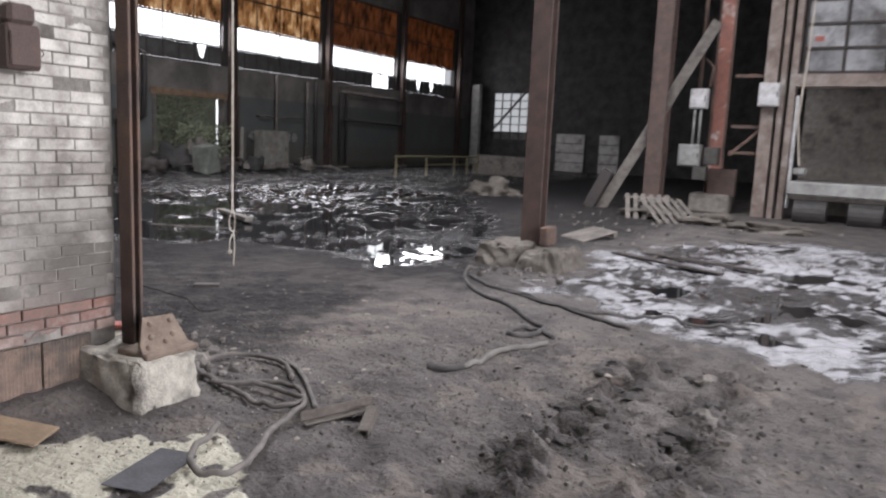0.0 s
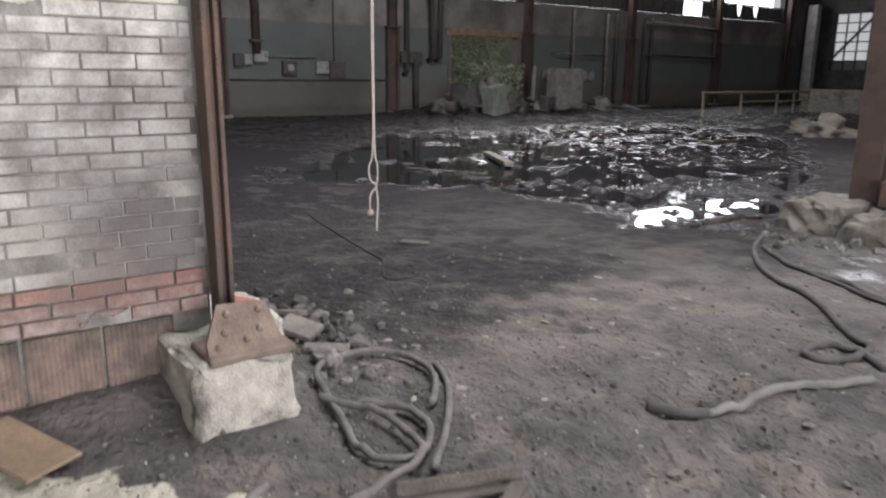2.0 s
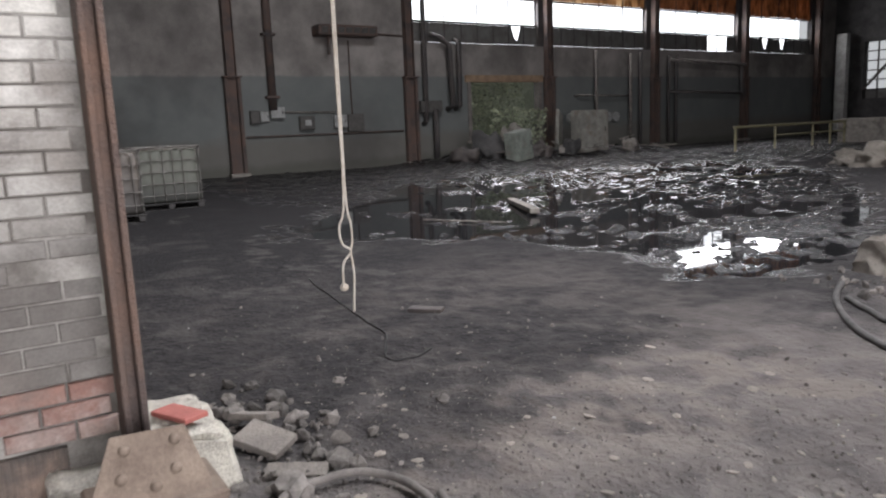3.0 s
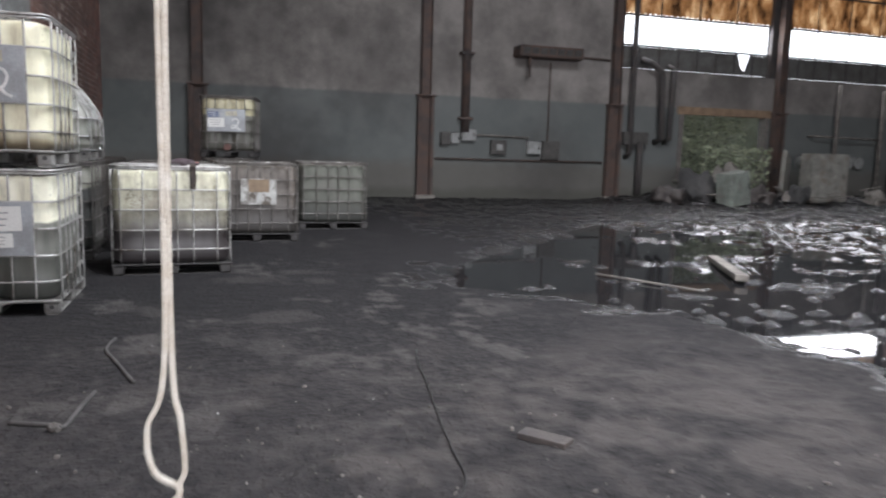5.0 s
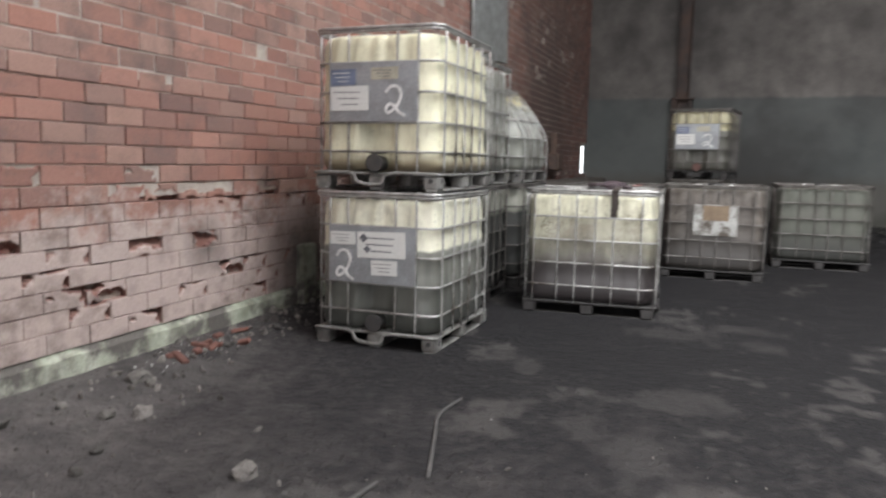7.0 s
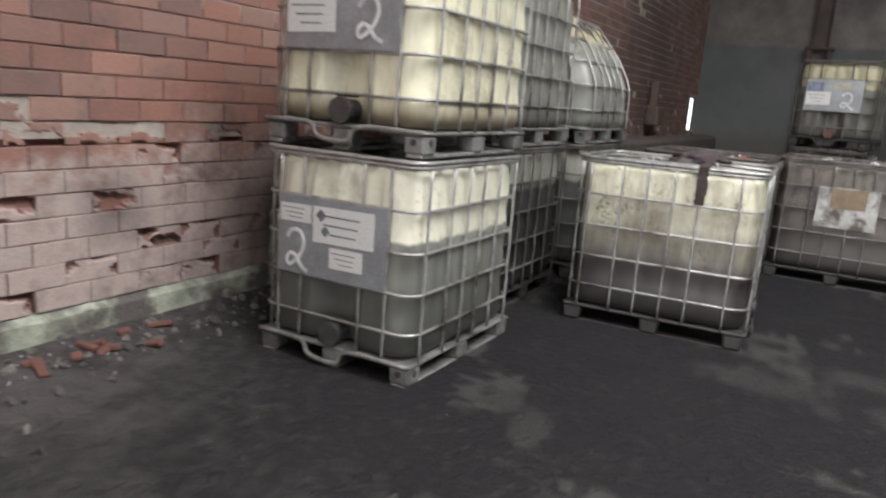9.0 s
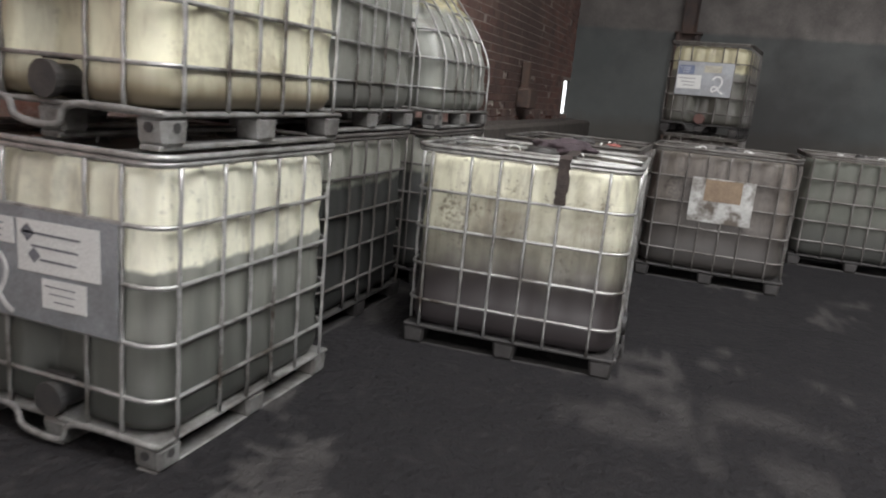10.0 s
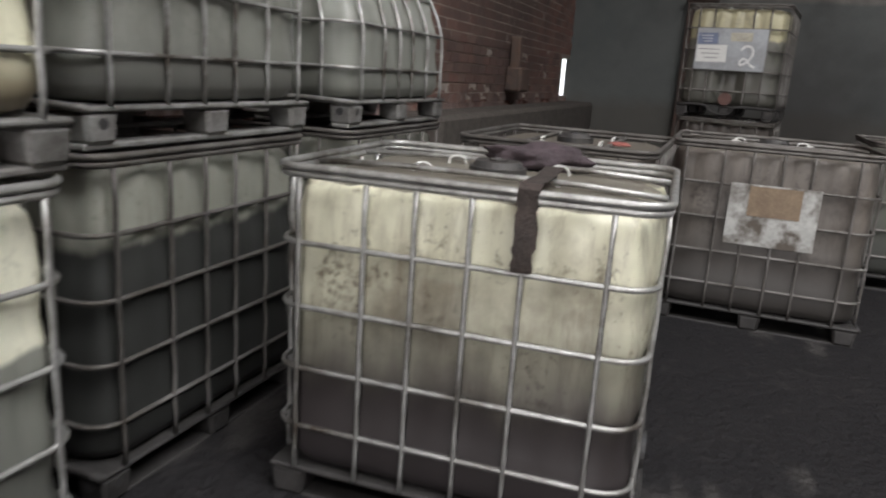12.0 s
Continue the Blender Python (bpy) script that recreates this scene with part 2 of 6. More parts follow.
def ground_masks(x, y):
    n1, n2, n3, n4 = (value_noise(x, y, s, k) for s, k in ((0.6, 11), (2.3, 12), (7.0, 13), (15.0, 14)))
    pool_d = polygon_depth(x, y, POOL)
    wet_d = polygon_depth(x, y, WET)
    wet = smooth(-0.25, 0.15, pool_d + 0.4 * n2 + 0.2 * n3)
    wet = np.maximum(wet, 0.9 * smooth(-0.3, 0.3, wet_d + 0.4 * n2 + 0.2 * n3))
    far = smooth(-10.5, -13.0, x) * smooth(7.5, 9.5, y) * smooth(0.1, 0.3, n3 + 0.4 * n2 + 0.25)
    wet = np.maximum(wet, far)
    n5 = value_noise(x, y, 24.0, 15)
    # pale: sky reflected on wet mud, put into the floor colour
    pale = smooth(-0.3, 0.4, wet_d + 0.5 * n2 + 0.35 * n3) * smooth(-0.5, 0.6, 0.5 * n3 + 0.55 * n2 + 0.5 * n4 + 0.35 * n5 + 0.6 * n1 + 0.22)
    pale = np.maximum(pale, 1.2 * smooth(-0.1, 0.25, polygon_depth(x, y, MUD_SHEEN) + 0.15 * n3 + 0.1 * n4))
    n6 = value_noise(x, y, 9.0, 16)
    crust = polygon_depth(x, y, CRUST) + 0.1 * n2 + 0.07 * n3 + 0.04 * n4
    lime = smooth(0.0, 0.08, crust) * smooth(-0.75, -0.2, n6 + 0.5 * n2)
    soot = np.maximum(0.84 * smooth(-2.3, -3.7, x + 0.4 * n2 + 0.2 * n3) * smooth(3.0, 5.5, y - 0.3 * x - 0.5) + 0.16 * smooth(-6.0, -8.5, x + 0.5 * n2), 0.8 * smooth(6.8, 8.2, y + 0.3 * n2) * smooth(-2.0, -4.0, x))
    # thin light crusts on the sooty floor
    bits = smooth(0.35, 0.75, 0.8 * value_noise(x * 0.6, y, 2.6, 21) + 0.45 * n3 + 0.35 * n4) * smooth(-4.5, -6.0, x) * smooth(8.3, 7.0, y)
    for px, py, rx, ry in PATCHES:
        d = np.hypot((x - px + 0.12 * n3) / rx, (y - py + 0.12 * n2) / ry) + 0.45 * n3 + 0.3 * n4
        bits = np.maximum(bits, 0.6 * smooth(1.2, 0.5, d))
    tan = np.exp(-((x + 2.75 + 0.3 * n2 + 0.1 * n3) / 0.45) ** 2) * smooth(4.7, 5.3, y) * smooth(7.9, 7.1, y) * smooth(-0.7, 0.5, n3 + 0.6 * n4 + 0.4 * n5)
    tan = np.maximum(tan, 0.9 * smooth(0.35, 0.6, 0.7 * value_noise(x, y, 3.2, 23) + 0.35 * n3 + 0.25 * n4) * smooth(-3.3, -2.4, x) * smooth(8.2, 7.2, y))
    earth = smooth(-0.3, 0.9, 0.7 * n2 + 0.6 * n3 + 0.45 * n4 + smooth(2.2, 0.0, np.abs(y - 7.3 + 0.25 * (x + 3))) * 0.8 - 0.35) * smooth(-8.0, -4.5, x) * smooth(9.2, 8.0, y)
    c, s_ = math.cos(radians(89)), math.sin(radians(89))
    churn = np.zeros(x.shape)
    for off in (0.1, 0.68):
        u, v = (x + 0.62) * s_ - (y - 4.5) * c - off, (x + 0.62) * c + (y - 4.5) * s_
        churn = np.maximum(churn, np.exp(-(u / 0.26) ** 2) * smooth(-0.9, -0.3, v) * smooth(3.2, 2.3, v) * smooth(-0.7, 0.5, n3 + 0.6 * n4))
    return {"lime": lime, "churn": churn, "wet": wet, "pale": pale, "soot": soot, "bits": bits, "earth": earth, "tan": tan}


# scraped pale patches of concrete under the soot: x, y and half sizes
PATCHES = ((-6.03, 4.9, 0.07, 0.55), (-6.0, 6.0, 0.08, 0.35), (-5.8, 6.5, 0.06, 0.25), (-7.65, 5.25, 0.12, 0.4), (-7.1, 5.05, 0.18, 0.16), (-8.3, 4.35, 0.22, 0.1), (-8.1, 4.55, 0.25, 0.13), (-7.8, 5.5, 0.22, 0.3), (-7.2, 5.1, 0.14, 0.12), (-9.5, 5.3, 0.2, 0.4), (-9.4, 6.0, 0.15, 0.35), (-9.95, 5.8, 0.18, 0.35), (-6.9, 5.4, 0.3, 0.2))
CRUST = [(-2.75, 3.2), (-2.46, 3.55), (-2.2, 3.86), (-1.92, 4.06), (-1.66, 4.0), (-1.42, 3.92), (-1.25, 3.7), (-1.4, 3.1), (-2.2, 2.6)]


def ground_height(x, y):
    n1, n2, n3, n4 = (value_noise(x, y, s, k) for s, k in ((0.6, 1), (2.3, 2), (7.0, 3), (15.0, 4)))
    z = 0.012 * n1 + 0.009 * n2 + 0.007 * n3 + 0.004 * n4 + 0.024
    calm = smooth(-4.0, -6.0, x) * smooth(8.2, 6.6, y)
    z = 0.012 + (z - 0.012) * (1 - 0.75 * calm)
    d = polygon_depth(x, y, POOL) + 0.22 * n2 + 0.12 * n3
    far = smooth(11.5, 16.5, y - 0.25 * (x + 6.0))
    right = smooth(-7.0, -5.4, x) * smooth(8.7, 9.6, y)
    mush = np.clip(np.maximum(far, 0.9 * right), 0, 1)
    z = np.where(d > -0.4, z - 0.055 * smooth(-0.2, 0.35, d) + mush * smooth(0.1, 0.5, d) * (0.012 + 0.02 * n2 + 0.03 * n3 + 0.03 * n4 + 0.02 * value_noise(x, y, 29.0, 6)), z)
    z = z + smooth(0.0, 0.4, d) * (1 - mush) * smooth(0.62, 0.8, n3 * 0.8 + 0.5 * n2) * 0.035
    w = polygon_depth(x, y, WET) + 0.3 * n2
    z = z + smooth(-0.2, 0.4, w) * (-0.014 + 0.03 * n2 + 0.02 * n3 + 0.006 * n4)
    for px, py, rx, ry in ((-1.2, 9.85, 0.55, 0.3), (0.4, 9.75, 0.45, 0.35), (0.2, 12.1, 0.6, 0.5), (1.2, 10.6, 0.5, 0.4)):
        z = z - 0.05 * smooth(1.2, 0.5, np.hypot((x - px) / rx, (y - py) / ry) + 0.3 * n3)
    z = z + np.where(x < -4.5, 0.1 * smooth(2.95, 2.2, y + 0.12 * n2) * smooth(-23.0, -5.0, x) ** 0.1, 0.0)
    z = z + 0.09 * smooth(-2.55, -3.0, x) * smooth(4.9, 4.2, y) * (x > -3.6)
    z = z + 0.25 * smooth(-18.5, -21.5, x) * smooth(16.0, 18.5, y) * smooth(29.0, 26.0, y) * (0.7 + 0.4 * n2 + 0.25 * n3)
    # churned wheel ruts
    c = np.cos(radians(89)), np.sin(radians(89))
    for off, wide in ((0.1, 0.17), (0.68, 0.17)):
        u = (x + 0.62) * c[1] - (y - 4.5) * c[0] - off
        v = (x + 0.62) * c[0] + (y - 4.5) * c[1]
        band = np.exp(-(u / wide) ** 2) * smooth(-0.9, -0.3, v) * smooth(3.2, 2.3, v)
        clod = np.maximum(0, np.sin(v * 30 + 9.0 * np.abs(u) + 4.0 * n2 + 2.5 * n3))
        z = z + band * (-0.03 + 0.055 * clod * (0.8 + 0.9 * n3) + 0.035 * n3 + 0.03 * n4)
    rough = smooth(-3.0, -1.0, x) * smooth(7.5, 6.0, y)
    z = z + rough * (0.01 * n3 + 0.009 * n4 + 0.009 * value_noise(x, y, 27.0, 5)) + smooth(-7.0, -4.0, x) * smooth(9.5, 8.0, y) * (0.008 * n3 * n2 + 0.005 * n4)
    return z


def ground_at(x, y):
    return float(ground_height(np.array([x], float), np.array([y], float))[0])


def axis(*stops):
    """Grid lines from (start, step) pairs; the last pair closes the range."""
    return np.concatenate([np.arange(a, b, s) for (a, s), (b, _) in zip(stops, stops[1:])] + [[stops[-1][0]]])


def grid_mesh(name, xs, ys, zfun, material):
    X, Y = np.meshgrid(xs, ys, indexing="ij")
    Z = zfun(X, Y)
    nx, ny = X.shape
    co = np.stack([X, Y, Z], -1).reshape(-1, 3)
    i = np.arange(nx * ny).reshape(nx, ny)
    f = np.stack([i[:-1, :-1], i[1:, :-1], i[1:, 1:], i[:-1, 1:]], -1).reshape(-1, 4)
    me = bpy.data.meshes.new(name)
    me.from_pydata(co.tolist(), [], f.tolist())
    me.materials.append(material)
    me.polygons.foreach_set("use_smooth", np.ones(len(f), bool))
    return new(name, me)


def floor_material():
    m = mat("sooty_earth_floor", (0.14, 0.127, 0.122), 0.75, 0, (0.056, 0.051, 0.051), 3.0, 26, 1.0, (0.165, 0.15, 0.14), 1.1, contrast=(0.3, 0.7), third_range=(0.5, 0.75), bump_dist=0.04, spec=0.22)
    n, N, L, b = nodes_of(m)
    col = b.inputs["Base Color"].links[0].from_socket
    noi = N("ShaderNodeTexNoise")
    noi.inputs["Scale"].default_value, noi.inputs["Detail"].default_value = 11, 7
    L(N("ShaderNodeNewGeometry").outputs["Position"], noi.inputs["Vector"])

    def mask(name, lo=0.35, hi=0.65):
        at = N("ShaderNodeAttribute")
        at.attribute_name = name
        ad = N("ShaderNodeMath")
        ad.operation = "MULTIPLY_ADD"
        ad.inputs[1].default_value = 0.7
        L(noi.outputs["Fac"], ad.inputs[0])
        L(at.outputs["Fac"], ad.inputs[2])
        r = N("ShaderNodeMapRange")
        r.inputs["From Min"].default_value, r.inputs["From Max"].default_value = lo + 0.35, hi + 0.35
        L(ad.outputs[0], r.inputs["Value"])
        return r.outputs[0]

    def over(col, name, colour, amount, lo=0.35, hi=0.65):
        f = N("ShaderNodeMath")
        f.operation = "MULTIPLY"
        f.inputs[1].default_value = amount
        L(mask(name, lo, hi), f.inputs[0])
        x = N("ShaderNodeMix")
        x.data_type = "RGBA"
        x.inputs["B"].default_value = (*colour, 1)
        L(f.outputs[0], x.inputs["Factor"])
        L(col, x.inputs["A"])
        return x.outputs["Result"]
    col = over(col, "soot", (0.0155, 0.0148, 0.016), 0.97, 0.1, 0.95)
    col = over(col, "earth", (0.15, 0.134, 0.124), 0.28, 0.1, 0.95)
    col = over(col, "bits", (0.075, 0.07, 0.067), 0.6, 0.12, 0.95)
    col = over(col, "churn", (0.05, 0.044, 0.042), 0.85, 0.3, 0.8)
    wet = mask("wet", 0.3, 0.75)
    col = over(col, "wet", (0.022, 0.021, 0.022), 0.8)
    # painted sheen of the wet mud, a bluish white
    col = over(col, "pale", (0.46, 0.46, 0.485), 0.75, 0.3, 1.0)
    col = over(col, "tan", (0.2, 0.172, 0.15), 0.45, 0.1, 1.0)
    col = over(col, "lime", (0.46, 0.44, 0.36), 0.95, 0.3, 0.6)
    L(col, b.inputs["Base Color"])
    ro = b.inputs["Roughness"].links[0].from_socket
    rm = N("ShaderNodeMix")
    rm.inputs["B"].default_value = 0.1
    sm = N("ShaderNodeMapRange")
    sm.inputs["To Min"].default_value, sm.inputs["To Max"].default_value = 0.16, 0.75
    L(wet, sm.inputs["Value"])
    L(sm.outputs[0], b.inputs["Specular IOR Level"])
    L(wet, rm.inputs["Factor"])
    L(ro, rm.inputs["A"])
    L(rm.outputs["Result"], b.inputs["Roughness"])
    return m


XS, YS = axis((-23.2, 0.15), (-9.0, 0.045), (-2.6, 0.028), (1.6, 0.06), (3.0, 0.2), (10.7, 0.2)), axis((-3.2, 0.2), (2.3, 0.045), (3.4, 0.028), (7.4, 0.045), (13.0, 0.12), (24.0, 0.25), (44.2, 0.2))
floor = structure(grid_mesh("floor", XS, YS, ground_height, floor_material()), "sooty earth and concrete factory floor with ruts", "floor")
gx, gy = np.meshgrid(XS, YS, indexing="ij")
for key, values in ground_masks(gx, gy).items():
    floor.data.attributes.new(key, "FLOAT", "POINT").data.foreach_set("value", values.reshape(-1).astype(np.float32))
structure(mesh_ob("ground", span(10.7, 400, -200, 200, -0.3, -0.02), mat("yard_gravel", (0.2, 0.19, 0.18), 0.9)), "grey gravel yard outside the gate", "ground")
WATER = bpy.data.materials.new("black_water")
WATER.use_nodes = True
_n, _N, _L, _b = nodes_of(WATER)
_b.inputs["Base Color"].default_value = (0.012, 0.012, 0.013, 1)
_b.inputs["Roughness"].default_value = 0.03
_b.inputs["IOR"].default_value = 1.33
structure(mesh_ob("water", span(-17, -2.9, 6.5, 23, -0.2, -0.014), WATER), "shallow black puddle on the sooty floor", "water")
structure(mesh_ob("water.001", span(-2.8, 3.2, 8.0, 15.5, -0.2, -0.02), WATER), "small black puddles in the mud with painted pale sheen", "water")


def wall_piece(name, label, *spans, material):
    bm = bmesh.new()
    for x0, x1, y0, y1, z0, z1 in spans:
        add_box(bm, ((x0 + x1) / 2, (y0 + y1) / 2, (z0 + z1) / 2), (x1 - x0, y1 - y0, z1 - z0))
    return structure(mesh_ob(name, bm, material), label, "wall")


def west_paint():
    m = mat("painted_block_wall", (0.23, 0.212, 0.198), 0.8, 0, (0.125, 0.115, 0.108), 0.9, 30, 0.35, (0.07, 0.064, 0.06), 0.35, third_range=(0.48, 0.75))
    n, N, L, b = nodes_of(m)
    col = b.inputs["Base Color"].links[0].from_socket
    pos = N("ShaderNodeNewGeometry").outputs["Position"]
    sp = N("ShaderNodeSeparateXYZ")
    L(pos, sp.inputs[0])
    no = N("ShaderNodeTexNoise")
    no.inputs["Scale"].default_value, no.inputs["Detail"].default_value = 1.7, 7
    L(pos, no.inputs["Vector"])

    def band(col, z0, soft, wob, colour, amount):
        a = N("ShaderNodeMath")
        a.operation = "MULTIPLY_ADD"
        a.inputs[1].default_value = wob
        L(no.outputs["Fac"], a.inputs[0])
        L(sp.outputs["Z"], a.inputs[2])
        r = N("ShaderNodeMapRange")
        r.inputs["From Min"].default_value, r.inputs["From Max"].default_value = z0 + wob / 2 + soft, z0 + wob / 2 - soft
        r.inputs["To Max"].default_value = amount
        L(a.outputs[0], r.inputs["Value"])
        x = N("ShaderNodeMix")
        x.data_type = "RGBA"
        x.inputs["B"].default_value = (*colour, 1)
        L(r.outputs[0], x.inputs["Factor"])
        L(col, x.inputs["A"])
        return x.outputs["Result"]
    col = band(col, 3.05, 0.04, 0.1, (0.092, 0.104, 0.103), 0.8)
    col = band(col, 1.1, 0.15, 0.5, (0.098, 0.088, 0.075), 0.6)
    col = band(col, 0.3, 0.12, 0.4, (0.06, 0.06, 0.05), 0.7)
    # shade of the wall and its corner, put into the colour as ragged dark rounds
    for centre, radius, amount in (((WX, 4.6, 6.2), 3.2, 0.75), ((WX, 9.5, 3.6), 1.5, 0.5), ((WX, 6.5, 1.2), 1.8, 0.6), ((WX, 15.0, 1.0), 1.4, 0.45)):
        d = N("ShaderNodeVectorMath")
        d.operation = "DISTANCE"
        d.inputs[1].default_value = centre
        L(pos, d.inputs[0])
        a = N("ShaderNodeMath")
        a.operation = "MULTIPLY_ADD"
        a.inputs[1].default_value = radius * 1.2
        L(no.outputs["Fac"], a.inputs[0])
        L(d.outputs["Value"], a.inputs[2])
        r = N("ShaderNodeMapRange")
        r.inputs["From Min"].default_value, r.inputs["From Max"].default_value, r.inputs["To Max"].default_value = radius * 1.9, radius * 0.9, amount
        L(a.outputs[0], r.inputs["Value"])
        x = N("ShaderNodeMix")
        x.data_type = "RGBA"
        x.inputs["B"].default_value = (0.034, 0.031, 0.03, 1)
        L(r.outputs[0], x.inputs["Factor"])
        L(col, x.inputs["A"])
        col = x.outputs["Result"]
    L(col, b.inputs["Base Color"])
    return m


WALLW = west_paint()
wall_south = wall_piece("wall_south", "red clay-tile brick wall, lower courses crumbling", (-22.35, -3.0, REDY - 0.5, REDY - 0.055, -0.1, 1.12), (-22.35, -3.0, REDY - 0.5, REDY - 0.012, 1.12, 1.85), (-22.35, -3.0, REDY - 0.5, REDY - 0.004, 1.85, ROOFZ), (-23.0, -22.35, REDY - 0.5, REDY - 0.012, -0.1, 1.12), (-23.0, -22.35, REDY - 0.5, REDY - 0.012, 1.85, ROOFZ), material=RED_MORTAR)
wall_piece("wall_west", "wall painted grey above and green below, stained",
           (WX - 0.4, WX, 2.5, 19.75, -0.1, 4.2), (WX - 0.4, WX, 1.7, 2.5, -0.1, 1.12), (WX - 0.4, WX, 1.7, 2.5, 1.85, ROOFZ), (WX - 0.4, WX, 1.5, 1.9, 1.12, 1.85), (WX - 0.4, WX, 2.165, 2.5, 1.12, 1.85),
           (WX - 0.4, WX, 19.75, 23.2, -0.1, 0.7), (WX - 0.4, WX, 19.75, 23.2, 2.9, 4.2), (WX - 0.4, WX, 23.2, 44.0, -0.1, 4.2),
           (WX - 0.4, WX, 2.5, 17.3, 4.2, ROOFZ), (WX - 0.4, WX, 42.3, 44.0, 4.2, ROOFZ), (WX - 0.4, WX, 17.3, 42.3, 8.4, ROOFZ), material=WALLW)
wall_piece("wall_north", "soot-black end wall with a gridded window", (-23.4, -21.4, NORTHY, NORTHY + 0.4, -0.1, ROOFZ), (-18.9, 10.4, NORTHY, NORTHY + 0.4, -0.1, ROOFZ),
           (-21.4, -18.9, NORTHY, NORTHY + 0.4, -0.1, 1.8), (-21.4, -18.9, NORTHY, NORTHY + 0.4, 4.75, ROOFZ), material=SOOT_WALL)
wall_piece("wall_east", "soot-black wall with a wide open gate", (10, 10.4, -3, 0, -0.1, ROOFZ), (10, 10.4, 9, 44, -0.1, ROOFZ), (10, 10.4, 0, 9, 6.2, ROOFZ), material=SOOT_WALL)
wall_piece("wall_back", "soot-black wall", (-3.45, 10.4, -3.4, -3, -0.1, ROOFZ), material=SOOT_WALL)
wall_white = wall_piece("wall_white", "white painted brick wall over bare red courses", (-3.45, -3.006, -3, 4.235, 0.58, ROOFZ), (-3.45, -3.02, -3, 4.235, -0.1, 0.58), material=LIME)
bm = bmesh.new()
for x0, x1, y0, y1 in ((-23.4, -10.4, -3.4, 44.4), (-3.6, -2.0, -3.4, 44.4), (6.0, 10.4, -3.4, 44.4), (-10.4, -3.6, -3.4, 6.5), (-10.4, -3.6, 14.5, 44.4), (-2.0, 6.0, -3.4, 7.0), (-2.0, 6.0, 15.0, 44.4)):
    add_box(bm, ((x0 + x1) / 2, (y0 + y1) / 2, ROOFZ + 0.15), (x1 - x0, y1 - y0, 0.3))
structure(mesh_ob("ceiling", bm, ROOF), "soot-black roof with two open bays", "ceiling")
OUT = bpy.data.materials.new("white_overcast_distance")
OUT.use_nodes = True
_n, _N, _L, _b = nodes_of(OUT)
_b.inputs["Base Color"].default_value = (0, 0, 0, 1)
_b.inputs["Emission Color"].default_value = (0.95, 0.98, 1.0, 1)
_b.inputs["Emission Strength"].default_value = 3.0
structure(mesh_ob("backdrop", span(-30.2, -30, -5, 60, -1, 14), OUT), "white overcast sky outside the windows", "backdrop")
OUT_DIM = OUT.copy()
OUT_DIM.node_tree.nodes["Principled BSDF"].inputs["Emission Strength"].default_value = 0.5
structure(mesh_ob("backdrop.001", span(-32, -10, 52, 52.2, -1, 14), OUT_DIM), "white overcast sky outside the end window", "backdrop")

# ---- roof beams, crane rail and wall pilasters ----
def i_beam(name, length, depth, width, material, parent, m, label=""):
    bm = bmesh.new()
    t = 0.018
    add_box(bm, (0, 0, length / 2), (t, depth - 2 * t, length))
    for s in (1, -1):
        add_box(bm, (0, s * (depth / 2 - t / 2), length / 2), (width, t, length))
    bm.transform(m)
    return part(name, bm, material, parent, label)


for k, y in enumerate((4.62, 10.95, 17.2, 23.55, 29.65, 36.0, 42.2)):
    e = empty("wall_column", pose(WX + 0.13, y, 0), "sooty brown steel column against the painted wall", "column", "wall columns")
    i_beam("shaft", ROOFZ, 0.3, 0.24, DARK_RUST, e, pose(0, 0, 0))
    for s in (-1, 1):
        part("lower_plate", box((0.03, s * 0.2, 1.5), (0.2, 0.09, 3.0), None, 0.01), DARK_RUST, e)
    part("cap_plate", box((0.05, 0, 3.02), (0.26, 0.56, 0.05), None, 0.008), DARK_RUST, e)
    part("base_plate", box((0.06, 0, 0.06), (0.34, 0.6, 0.12), None, 0.02), CONCRETE, e)


def steel_column(x, y, z0, dx, dy, material, label, turn=0):
    e = empty("steel_column", pose(x, y, z0, 0, 0, turn), label, "column")
    h = ROOFZ - z0
    t = 0.02
    part("web", span(-t / 2, t / 2, -dy / 2 + t, dy / 2 - t, 0, h), material, e)
    part("flange", span(-dx / 2, dx / 2, -dy / 2, -dy / 2 + t, 0, h, 0.004), material, e)
    part("flange", span(-dx / 2, dx / 2, dy / 2 - t, dy / 2, 0, h, 0.004), material, e)
    return e


def rough_block(name, lo, hi, taper, seed, material, label, cuts=13, rough=0.022):
    """A chipped concrete block between two corners, narrower at the top."""
    bm = bmesh.new()
    bmesh.ops.create_cube(bm, size=1.0)
    bmesh.ops.subdivide_edges(bm, edges=bm.edges[:], cuts=cuts, use_grid_fill=True)
    c = [(a + b) / 2 for a, b in zip(lo, hi)]
    d = [b - a for a, b in zip(lo, hi)]
    for v in bm.verts:
        p = v.co.copy()
        k = 1 - taper * (p.z + 0.5)
        q = Vector((c[0] + p.x * d[0] * k, c[1] + p.y * d[1] * k, c[2] + p.z * d[2]))
        edge = sum(abs(t) > 0.45 for t in p)
        f = noise.noise_vector(q * 9 + Vector((seed, 0, 0))) * rough + noise.noise_vector(q * 3 + Vector((seed, 5, 0))) * rough * 1.2
        if edge > 1:
            q += (Vector(c) - q).normalized() * (0.012 + abs(noise.noise(q * 7)) * 0.06)
        v.co = q + f
    return tagged(mesh_ob(name, bm, material, None, "", False), label, "concrete block")


